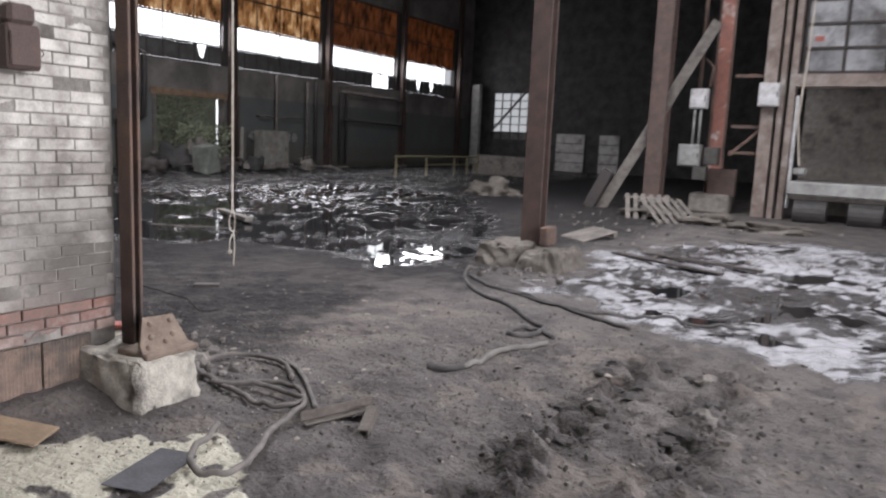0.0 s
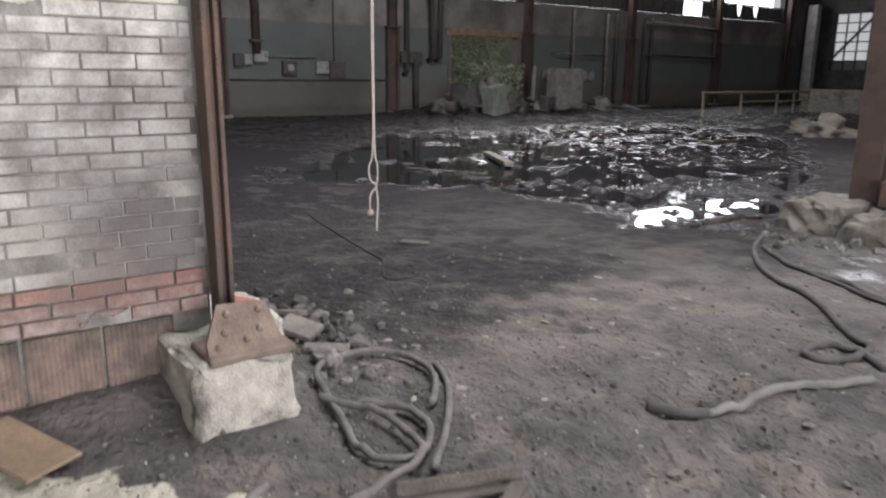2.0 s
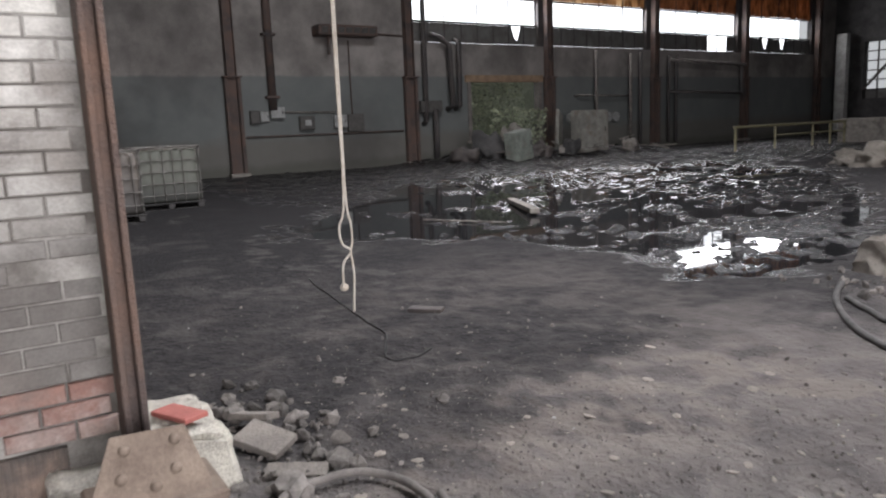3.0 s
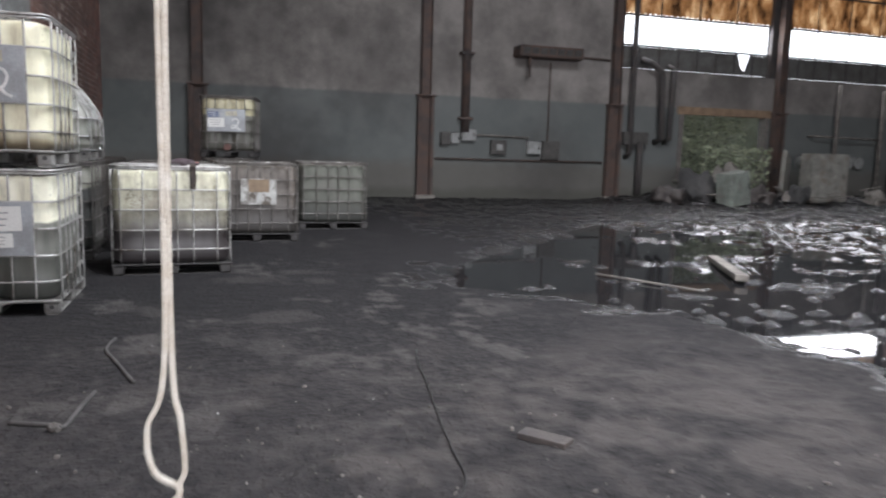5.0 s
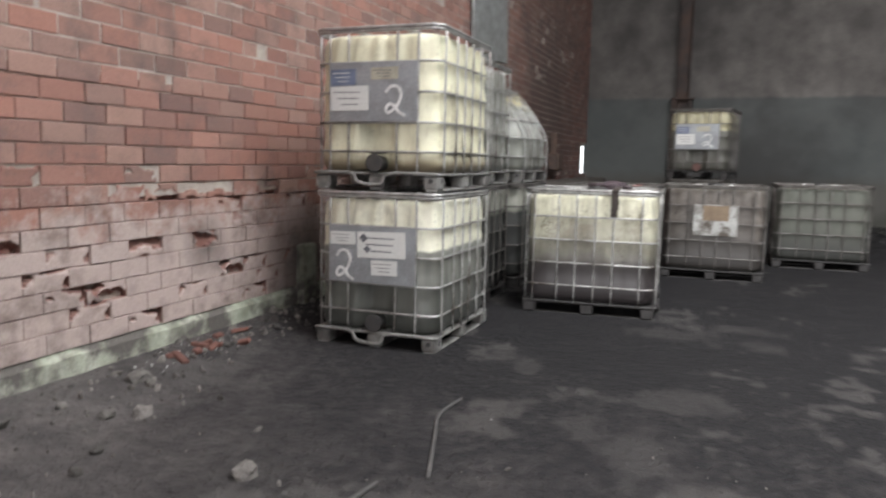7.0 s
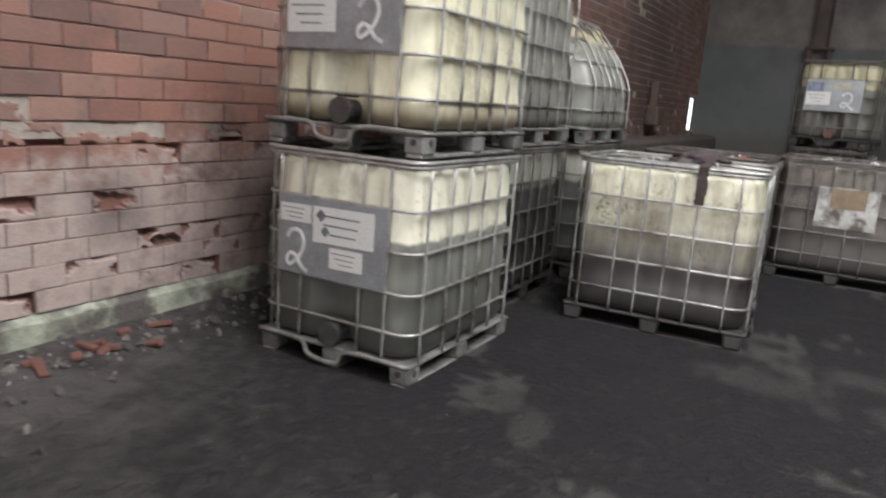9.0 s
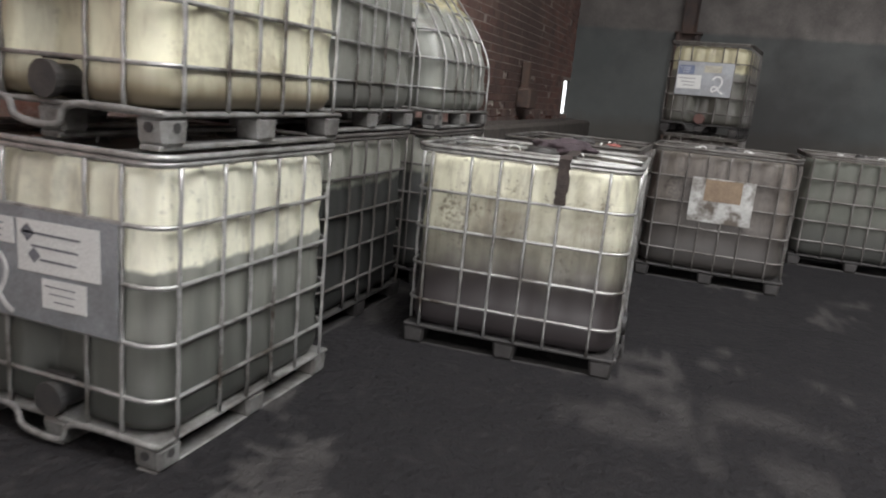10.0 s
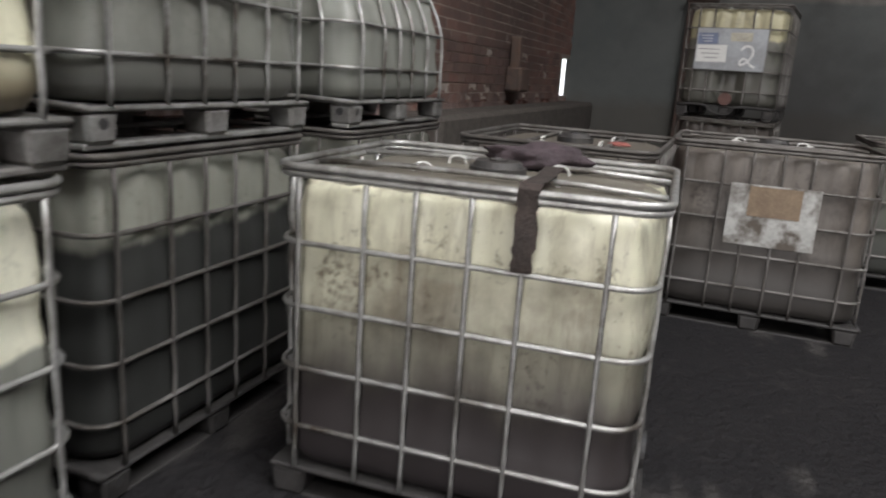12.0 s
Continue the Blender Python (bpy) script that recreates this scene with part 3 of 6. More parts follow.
# the corner column on its block, with a riveted gusset
corner = steel_column(-2.87, 4.248, 0.3, 0.115, 0.07, RUST, "rusty steel column at the end of the white wall")
g = bmesh.new()
outline = [(-0.165, 0.0), (0.145, 0.0), (0.145, 0.035), (0.105, 0.2), (-0.095, 0.21), (-0.165, 0.055)]
add_prism(g, outline, -0.01, 0.012)
GUSSET = mat("rusty_tan_plate", (0.21, 0.165, 0.13), 0.8, 0, (0.13, 0.098, 0.078), 8, 90, 0.5)
g.transform(pose(0.32, -0.008, 0.02, 62, 0, 90))
gusset = part("gusset_plate", g, GUSSET, corner, "tan rusty riveted gusset plate")
for gy, gz in ((-0.065, 0.165), (0.07, 0.165), (-0.085, 0.09), (0.06, 0.085), (0.0, 0.05), (-0.12, 0.035)):
    rb = bmesh.new()
    bmesh.ops.create_icosphere(rb, subdivisions=2, radius=0.017)
    rb.transform(pose(0.32, -0.008, 0.02, 62, 0, 90) @ pose(gy, gz, 0.012))
    part("rivet", rb, GUSSET, gusset, smooth=True)
part("sole_plate", box((0.24, -0.003, 0.015), (0.26, 0.36, 0.035), None, 0.008), GUSSET, corner)
rough_block("footing_block", (-3.12, 3.98, -0.05), (-2.46, 4.44, 0.3), 0.1, 3, FOOTING, "chipped pale concrete footing block under the corner column")
rough_block("footing_block", (-3.62, 4.2, -0.05), (-3.0, 4.62, 0.28), 0.15, 9, FOOTING, "broken concrete block behind the corner column")

mid = steel_column(-3.09, 10.45, 0.28, 0.26, 0.2, RED_STEEL, "red-brown steel column on a broken concrete block")
part("base_angle", box((0.24, -0.05, 0.12), (0.12, 0.3, 0.25), None, 0.02), RUST, mid)
rough_block("footing_block", (-3.62, 9.78, -0.05), (-2.95, 10.7, 0.3), 0.2, 5, ROCK, "broken grey concrete footing block", rough=0.04)
rough_block("footing_block", (-3.05, 9.72, -0.05), (-2.36, 10.7, 0.26), 0.25, 15, ROCK, "broken brownish concrete footing block", rough=0.05)

# ---- totes ----
def bottle_material(name, top, low, level, soft=0.03, dirt=(0.1, 0.095, 0.085), dirt_amount=0.3, wave=0.02, mid=None, deep=0.2, gloss=0.32, specks=0.35):
    m = mat(name, top, gloss, 0, tuple(c * 0.86 for c in top), 3, 5, 0.04, dirt, 2.6, obj=True, third_range=(0.62 - 0.2 * dirt_amount, 0.9 - 0.2 * dirt_amount))
    n, N, L, b = nodes_of(m)
    src = b.inputs["Base Color"].links[0].from_socket
    co = N("ShaderNodeTexCoord")
    sp = N("ShaderNodeSeparateXYZ")
    L(co.outputs["Object"], sp.inputs[0])
    nz = N("ShaderNodeTexNoise")
    nz.inputs["Scale"].default_value, nz.inputs["Detail"].default_value = 7, 6
    mp = N("ShaderNodeMapping")
    mp.inputs["Scale"].default_value = (1.6, 1.6, 0.16)
    L(co.outputs["Object"], mp.inputs[0])
    L(mp.outputs[0], nz.inputs["Vector"])
    # runs of grime down the plastic
    run = N("ShaderNodeTexNoise")
    run.inputs["Scale"].default_value, run.inputs["Detail"].default_value, run.inputs["Roughness"].default_value = 9, 8, 0.7
    rmp = N("ShaderNodeMapping")
    rmp.inputs["Scale"].default_value = (1.5, 1.5, 0.22)
    L(co.outputs["Object"], rmp.inputs[0])
    L(rmp.outputs[0], run.inputs["Vector"])
    rr = N("ShaderNodeMapRange")
    rr.inputs["From Min"].default_value, rr.inputs["From Max"].default_value, rr.inputs["To Max"].default_value = 0.5, 0.78, 0.35 + 0.6 * dirt_amount
    L(run.outputs["Fac"], rr.inputs["Value"])
    rx = N("ShaderNodeMix")
    rx.data_type = "RGBA"
    rx.inputs["B"].default_value = (*[c * 1.3 for c in dirt], 1)
    L(rr.outputs[0], rx.inputs["Factor"])
    L(src, rx.inputs["A"])
    src = rx.outputs["Result"]
    # mould specks in patches
    sn, sb = N("ShaderNodeTexNoise"), N("ShaderNodeTexNoise")
    sn.inputs["Scale"].default_value, sn.inputs["Detail"].default_value = 34, 5
    sb.inputs["Scale"].default_value, sb.inputs["Detail"].default_value = 4.5, 4
    L(co.outputs["Object"], sn.inputs["Vector"])
    L(co.outputs["Object"], sb.inputs["Vector"])
    sa = N("ShaderNodeMath")
    L(sn.outputs["Fac"], sa.inputs[0])
    L(sb.outputs["Fac"], sa.inputs[1])
    sr = N("ShaderNodeMapRange")
    sr.inputs["From Min"].default_value, sr.inputs["From Max"].default_value, sr.inputs["To Max"].default_value = 1.12, 1.3, specks
    L(sa.outputs[0], sr.inputs["Value"])
    sx = N("ShaderNodeMix")
    sx.data_type = "RGBA"
    sx.inputs["B"].default_value = (*[c * 0.9 for c in dirt], 1)
    L(sr.outputs[0], sx.inputs["Factor"])
    L(src, sx.inputs["A"])
    src = sx.outputs["Result"]
    ad = N("ShaderNodeMath")
    ad.operation = "MULTIPLY_ADD"
    ad.inputs[1].default_value = wave * 4
    L(nz.outputs["Fac"], ad.inputs[0])
    L(sp.outputs["Z"], ad.inputs[2])
    r = N("ShaderNodeMapRange")
    r.interpolation_type = "SMOOTHSTEP"
    r.inputs["From Min"].default_value, r.inputs["From Max"].default_value = level + wave * 2 + soft, level + wave * 2 - soft
    L(ad.outputs[0], r.inputs["Value"])
    lo = N("ShaderNodeMix")
    lo.data_type = "RGBA"
    md = mid or tuple(min(1, c * 1.7) for c in low)
    sink = N("ShaderNodeMapRange")
    sink.interpolation_type = "SMOOTHSTEP"
    sink.inputs["From Min"].default_value, sink.inputs["From Max"].default_value = level + wave * 2, deep + wave * 2
    L(ad.outputs[0], sink.inputs["Value"])
    grad = N("ShaderNodeMix")
    grad.data_type = "RGBA"
    grad.inputs["A"].default_value, grad.inputs["B"].default_value = (*md, 1), (*low, 1)
    L(sink.outputs[0], grad.inputs["Factor"])
    L(grad.outputs["Result"], lo.inputs["A"])
    lo.inputs["B"].default_value = (*[c * 0.6 for c in low], 1)
    L(nz.outputs["Fac"], lo.inputs["Factor"])
    mx = N("ShaderNodeMix")
    mx.data_type = "RGBA"
    L(r.outputs[0], mx.inputs["Factor"])
    L(src, mx.inputs["A"])
    L(lo.outputs["Result"], mx.inputs["B"])
    # settled dust on the upward faces
    nrm = N("ShaderNodeSeparateXYZ")
    L(N("ShaderNodeNewGeometry").outputs["True Normal"], nrm.inputs[0])
    du = N("ShaderNodeMapRange")
    du.inputs["From Min"].default_value, du.inputs["From Max"].default_value, du.inputs["To Max"].default_value = 0.75, 0.97, 0.9
    L(nrm.outputs["Z"], du.inputs["Value"])
    dm = N("ShaderNodeMix")
    dm.data_type = "RGBA"
    dm.inputs["B"].default_value = (0.13, 0.115, 0.095, 1)
    L(du.outputs[0], dm.inputs["Factor"])
    L(mx.outputs["Result"], dm.inputs["A"])
    L(dm.outputs["Result"], b.inputs["Base Color"])
    return m


LX, LY, TOP = 1.2, 1.0, 1.16     # length, width and height of a tote


def rounded_rect(a, b, r, n=5, straight=0):
    pts = []
    for cx, cy, a0 in ((a - r, b - r, 0), (-a + r, b - r, 90), (-a + r, -b + r, 180), (a - r, -b + r, 270)):
        for k in range(n + 1):
            t = radians(a0 + 90 * k / n)
            pts.append((cx + r * math.cos(t), cy + r * math.sin(t)))
    if straight:
        out = []
        for (x0, y0), (x1, y1) in zip(pts, pts[1:] + pts[:1]):
            k = straight if math.hypot(x1 - x0, y1 - y0) > 0.2 else 1
            out += [(x0 + (x1 - x0) * i / k, y0 + (y1 - y0) * i / k) for i in range(k)]
        pts = out
    return pts


def bottle_mesh(crush=0.0):
    bm = bmesh.new()
    rows = [(0.135, 0.05), (0.15, 0.018), (0.19, 0.0)] + [(0.22 + 0.76 * k / 14, -0.004 * math.sin(k * math.pi / 2)) for k in range(1, 14)] + [(1.02, 0.0), (1.07, 0.006), (1.095, 0.025), (1.11, 0.07), (1.116, 0.14)]
    rings = []
    for z, inset in rows:
        ring = []
        for x, y in rounded_rect(LX / 2 - 0.02 - inset, LY / 2 - 0.02 - inset, 0.13, 7, 14):
            p = Vector((x, y, z))
            # soft pillows between the cage posts
            d = (0.012 * math.cos(x * 34) if abs(y) > LY / 2 - 0.06 else 0.0, 0.012 * math.cos(y * 40) if abs(x) > LX / 2 - 0.06 else 0.0)
            fade = max(0.0, min(1.0, (z - 0.2) / 0.2)) * (0.7 + 0.8 * max(0.0, min(1.0, (z - 0.75) / 0.25)))
            p.y += fade * (d[0] - 0.011) * (1 if y > 0 else -1)
            p.x += fade * (d[1] - 0.011) * (1 if x > 0 else -1)
            if crush:
                k = max(0, (z - 0.45) / 0.65) ** 1.4 * crush
                p += Vector((-0.2 * k + 0.05 * k * noise.noise(p * 3), -0.42 * k * (0.5 + y) + 0.16 * k * noise.noise(p * 5.1), -0.1 * k + 0.1 * k * noise.noise(p * 5)))
            ring.append(bm.verts.new(p))
        rings.append(ring)
    for A, B in zip(rings, rings[1:]):
        for k in range(len(A)):
            bm.faces.new((A[k], A[(k + 1) % len(A)], B[(k + 1) % len(A)], B[k]))
    bm.faces.new(rings[-1])
    bm.faces.new(rings[0][::-1])
    if not crush:
        # moulded hollow round the outlet, and shallow panels
        for v in bm.verts:
            if v.co.x > 0.5 and abs(v.co.y) < 0.13 and v.co.z < 0.5:
                v.co.x -= 0.09
    return bm


POST_Y = (-0.365, -0.215, 0.165, 0.325)
POST_X = (-0.51, -0.29, -0.09, 0.08, 0.26, 0.5)
RING_Z = (0.28, 0.485, 0.695, 0.905)


def tote(x, y, rz, z0, bottle, label, group="plastic totes", plate=0, number="", crush=0.0, tilt=(0, 0), cage=GALV, pallet=PALLET, post_x=POST_X, valve_paint=None):
    e = empty("tote", pose(x, y, z0, tilt[0], tilt[1], rz), label, "tote", group)
    part("bottle", bottle_mesh(crush), bottle, e, smooth=True)

    def bend(p):
        p = Vector(p)
        if crush:
            k = max(0, (p.z - 0.45) / 0.65) ** 1.4 * crush
            p += Vector((-0.2 * k, -0.42 * k * (0.5 + p.y), -0.06 * k))
        return p
    for z in RING_Z:
        part("cage_ring", tube([bend((px, py, z)) for px, py in rounded_rect(LX / 2 - 0.012, LY / 2 - 0.012, 0.1, 5)], 0.009, 6, True), cage, e, smooth=True)
    part("top_rail", tube([bend((px, py, 1.12)) for px, py in rounded_rect(LX / 2 - 0.01, LY / 2 - 0.01, 0.09, 5)], 0.0115, 8, True), cage, e, smooth=True)
    part("top_rail", tube([bend((px, py, 1.143)) for px, py in rounded_rect(LX / 2 - 0.006, LY / 2 - 0.006, 0.09, 5)], 0.012, 8, True), cage, e, smooth=True)
    zs = [0.125, *RING_Z, 1.12]

    def post_pts(px, py):
        out = []
        ox, oy = (0.006 * (1 if px > 0 else -1), 0) if abs(px) > 0.55 else (0, 0.006 * (1 if py > 0 else -1))
        for a, b in zip(zs, zs[1:]):
            for t in (0.02, 0.5, 0.98):
                k = 1 if t == 0.5 else 0.25
                out.append(bend((px + ox * k, py + oy * k, a + (b - a) * t)))
        return out
    posts = [(sx * (LX / 2 - 0.012), py) for sx in (1, -1) for py in POST_Y] + [(px, sy * (LY / 2 - 0.012)) for sy in (1, -1) for px in post_x]
    for px, py in posts:
        part("cage_post", tube(post_pts(px, py), [0.0095, 0.0075, 0.0095] * 5, 6), cage, e, smooth=True)
    # top cross bars and filling cap
    for py in (-0.2, 0.2):
        part("cross_bar", tube([bend((-0.59, py, 1.125)), bend((-0.3, py + 0.03, 1.135)), bend((0.3, py + 0.03, 1.135)), bend((0.59, py, 1.125))], 0.011, 6), cage, e, smooth=True)
    bm = bmesh.new()
    c = bend((0, 0, 1.13))
    bmesh.ops.create_cone(bm, cap_ends=True, segments=24, radius1=0.1, radius2=0.1, depth=0.03, matrix=Matrix.Translation(c))
    bmesh.ops.create_cone(bm, cap_ends=True, segments=24, radius1=0.09, radius2=0.078, depth=0.02, matrix=Matrix.Translation(c + Vector((0, 0, 0.025))))
    cap = part("cap", bm, BLACK_PL, e, "dark screw cap")
    part("cap_centre", tube([c + Vector((0.03 * math.cos(k * math.tau / 12), 0.03 * math.sin(k * math.tau / 12), 0.036)) for k in range(12)], 0.006, 5, True), BLACK_PL, cap)
    # lifting lugs moulded on the top
    for px, py in ((-0.23, -0.13), (0.19, 0.17), (0.2, -0.14), (-0.2, 0.18)):
        part("lug", tube([bend(p) for p in curve_pts([(px - 0.035, py, 1.112), (px - 0.028, py, 1.138), (px, py + 0.01, 1.146), (px + 0.028, py, 1.138), (px + 0.035, py, 1.112)], 4)], 0.006, 6), PAPER, e, "white lifting lug", smooth=True)
    # pallet: deck sheet, three runners, nine feet
    part("deck", box((0, 0, 0.122), (LX - 0.01, LY - 0.01, 0.018), None, 0.006), pallet, e)
    for py in (-0.43, 0, 0.43):
        part("runner", box((0, py, 0.012), (LX - 0.02, 0.09, 0.02), None, 0.005), pallet, e)
    for px in (-0.53, 0, 0.53):
        for py in (-0.43, 0, 0.43):
            bm = bmesh.new()
            add_box(bm, (px, py, 0.066), (0.13, 0.12, 0.098), None, 0.015)
            for v in bm.verts:
                if v.co.z < 0.06:
                    v.co.x += 0.15 * (px - v.co.x)
            f = part("foot", bm, pallet, e)
            if py == 0.43 and px == 0.53:
                for hx, hy, rx, ry in ((px, py + 0.0605, 90, 0), (px + 0.0655, py, 0, 90)):
                    bh = bmesh.new()
                    bmesh.ops.create_cone(bh, cap_ends=True, segments=14, radius1=0.018, radius2=0.018, depth=0.004, matrix=pose(hx, hy, 0.08, rx, ry, 0))
                    part("bolt_hole", bh, BLACK_PL, f)
    # front rail of the pallet, dipping under the outlet valve
    part("front_rail", tube(curve_pts([(0.595, -0.49, 0.125), (0.6, -0.2, 0.125), (0.61, -0.13, 0.06), (0.61, 0.05, 0.05), (0.6, 0.12, 0.125), (0.595, 0.49, 0.125)], 5), 0.014, 6), pallet, e, smooth=True)
    bm = bmesh.new()
    bmesh.ops.create_cone(bm, cap_ends=True, segments=18, radius1=0.055, radius2=0.05, depth=0.12, matrix=pose(0.53, 0, 0.2, 0, 90, 0))
    valve = part("valve", bm, valve_paint or BLACK_PL, e)
    bm = bmesh.new()
    bmesh.ops.create_cone(bm, cap_ends=True, segments=18, radius1=0.065, radius2=0.065, depth=0.035, matrix=pose(0.6, 0, 0.2, 0, 90, 0))
    part("valve_cap", bm, valve_paint or BLACK_PL, valve)
    part("valve_lever", box((0.55, 0.0, 0.275), (0.03, 0.13, 0.02), None, 0.005), BLACK_PL, valve)
    if plate:
        y0, y1, z0_, z1_ = -0.365, 0.325, 0.49, 0.905
        pl = part("label_plate", box((0.607, (y0 + y1) / 2, (z0_ + z1_) / 2), (0.004, y1 - y0, z1_ - z0_), None, 0.0015), PLATE, e, "grey metal label plate")
        # label sheets as (y from, y to, z from, z to, paint)
        sheets = ((-0.35, -0.05, 0.568, 0.738, PAPER), (-0.35, -0.15, 0.745, 0.858, BLUE), (-0.03, 0.18, 0.782, 0.866, TAN)) if plate == 1 else ((-0.13, 0.25, 0.68, 0.868, PAPER), (-0.35, -0.147, 0.765, 0.86, PAPER), (-0.018, 0.187, 0.555, 0.662, PAPER))
        for ya, yb, za, zb, mm in sheets:
            sh = part("label_sheet", box((0.6105, (ya + yb) / 2, (za + zb) / 2), (0.002, yb - ya, zb - za), Euler((radians(1.2), 0, 0)).to_matrix()), mm, pl)
            for k in range(3):
                part("print_line", box((0.612, ya + (yb - ya) * (0.42 + 0.04 * k), zb - (zb - za) * (0.25 + 0.25 * k)), (0.001, (yb - ya) * (0.7 - 0.13 * k), (zb - za) * 0.045)), PAPER if mm is BLUE else INK, sh)
        if plate == 2:
            for cy, cz, r in ((-0.08, 0.82, 0.034), (-0.05, 0.74, 0.03)):
                bl = bmesh.new()
                bmesh.ops.create_circle(bl, cap_ends=True, segments=4, radius=r, matrix=pose(0.6125, cy, cz, 90, 0, 90))
                part("hazard_diamond", bl, INK, pl, "faded dark hazard diamond")
        if number:
            # a figure two painted by hand with one looped stroke
            uy, uz, w, h = (0.085, 0.53, 0.15, 0.205) if plate == 1 else (-0.3, 0.51, 0.14, 0.215)
            stroke = ((0.02, 0.78), (0.25, 0.98), (0.62, 0.97), (0.8, 0.74), (0.7, 0.46), (0.42, 0.22), (0.12, 0.1), (0.02, 0.24), (0.2, 0.4), (0.45, 0.33), (0.7, 0.12), (1.0, 0.0))
            bt = tube(curve_pts([(0, u * w, v * h) for u, v in stroke], 5), 0.0125, 6)
            bmesh.ops.scale(bt, vec=(0.12, 1, 1), verts=bt.verts[:])
            bt.transform(Matrix.Translation((0.613, uy, uz)))
            part("painted_number", bt, NUMBER, pl, "white hand-painted figure 2")
    return e


NUMBER = mat("thin_white_brush_paint", (0.7, 0.7, 0.69), 0.8, 0, (0.48, 0.48, 0.48), 14, 80, 0.1)
TAN = mat("label_tan_paper", (0.5, 0.47, 0.38), 0.8)
INK = mat("faded_ink", (0.2, 0.2, 0.22), 0.8)
M_CLEAN = bottle_material("yellowed_plastic", (0.76, 0.735, 0.55), (0.2, 0.165, 0.11), 0.23, 0.05, dirt=(0.2, 0.16, 0.09), dirt_amount=0.35, mid=(0.4, 0.34, 0.22), deep=0.16)
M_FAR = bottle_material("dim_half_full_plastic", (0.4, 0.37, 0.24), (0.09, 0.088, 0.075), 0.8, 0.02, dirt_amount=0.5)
M_HALF = bottle_material("half_full_plastic", (0.76, 0.745, 0.6), (0.075, 0.078, 0.07), 0.745, 0.012, dirt_amount=0.4, mid=(0.37, 0.375, 0.33), deep=0.18, wave=0.012)
M_C = bottle_material("stained_plastic", (0.69, 0.675, 0.52), (0.04, 0.034, 0.035), 0.7, 0.3, dirt=(0.13, 0.1, 0.065), dirt_amount=0.75, wave=0.06, mid=(0.06, 0.05, 0.047), deep=0.1, specks=0.75)
M_GREY = bottle_material("grey_green_plastic", (0.28, 0.285, 0.25), (0.15, 0.15, 0.135), 0.35, 0.2, dirt_amount=0.5)
M_CRUSH = bottle_material("slumped_grey_plastic", (0.5, 0.46, 0.28), (0.26, 0.265, 0.235), 0.86, 0.03)
# much darker plastics for the rear totes, darkest towards the bottom
M_DARK = bottle_material("dark_brown_plastic", (0.055, 0.045, 0.038), (0.028, 0.025, 0.023), 0.5, 0.25, dirt=(0.03, 0.025, 0.022), dirt_amount=0.9, wave=0.08, gloss=0.55)
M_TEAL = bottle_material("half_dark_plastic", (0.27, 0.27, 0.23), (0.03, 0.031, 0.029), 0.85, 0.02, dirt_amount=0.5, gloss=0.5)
M_F = bottle_material("dark_green_plastic", (0.1, 0.105, 0.087), (0.04, 0.041, 0.036), 0.45, 0.2, dirt_amount=0.5, gloss=0.6)
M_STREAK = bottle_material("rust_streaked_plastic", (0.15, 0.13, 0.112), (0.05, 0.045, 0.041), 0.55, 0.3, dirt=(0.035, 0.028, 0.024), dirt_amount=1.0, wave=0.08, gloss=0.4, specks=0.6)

VALVE_RED = mat("faded_red_valve", (0.12, 0.06, 0.05), 0.6)
C_POSTS = (-0.5, -0.28, -0.12, 0.05, 0.21, 0.45)
tote(-8.71, 3.39, 0, 0, M_HALF, "half-full caged plastic tote, number 2 on its plate", plate=2, number="2")
tote(-8.73, 3.38, 0, TOP, M_CLEAN, "yellowed empty caged tote stacked on another, number 2", plate=1, number="2")
tote(-10.18, 3.14, 0, 0, M_TEAL, "caged plastic tote with dark contents under another tote", pallet=PALLET_DARK, cage=GALV_DULL)
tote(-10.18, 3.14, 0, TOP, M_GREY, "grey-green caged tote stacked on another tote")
tote(-11.65, 3.2, 0, 0, M_TEAL, "caged plastic tote with dark contents under a crushed tote", pallet=PALLET_DARK, cage=GALV_DULL)
tote(-11.65, 3.2, 0, TOP, M_CRUSH, "crushed grey caged tote slumped on a lower tote", crush=1.0)
tote_c = tote(-10.442, 4.594, 92.9, 0, M_C, "stained yellowed caged tote with a dark lower half", post_x=C_POSTS, pallet=PALLET_DARK)
tote(-12.12, 4.54, 0, 0, M_DARK, "dark brown caged tote behind a yellowed one", pallet=PALLET_DARK, cage=GALV_DULL)
tote_d = tote(-13.2, 5.62, 90, 0, M_STREAK, "dark brown stained caged tote with a torn label", post_x=C_POSTS, pallet=PALLET_DARK, cage=GALV_DULL)
tote(-14.85, 6.98, 90, 0, M_F, "dark green caged tote on the sooty floor", pallet=PALLET_DARK, cage=GALV_DULL)
tote(-16.92, 5.36, -6, 0, M_DARK, "dark brown caged tote under a yellowed tote", pallet=PALLET_DARK, cage=GALV_DULL)
tote(-16.9, 5.36, -8.5, TOP, M_FAR, "half-full yellowed caged tote stacked high, number 2", plate=1, number="2", valve_paint=VALVE_RED, cage=GALV_DULL, pallet=PALLET_DARK)

# ---- things on the totes ----
def bar_ring(bm, x0, x1, z0, z1, t, y, d):
    for a in ((x0, x1, z0, z0 + t), (x0, x1, z1 - t, z1), (x0, x0 + t, z0, z1), (x1 - t, x1, z0, z1)):
        add_box(bm, ((a[0] + a[1]) / 2, y, (a[2] + a[3]) / 2), (a[1] - a[0], d, a[3] - a[2]))


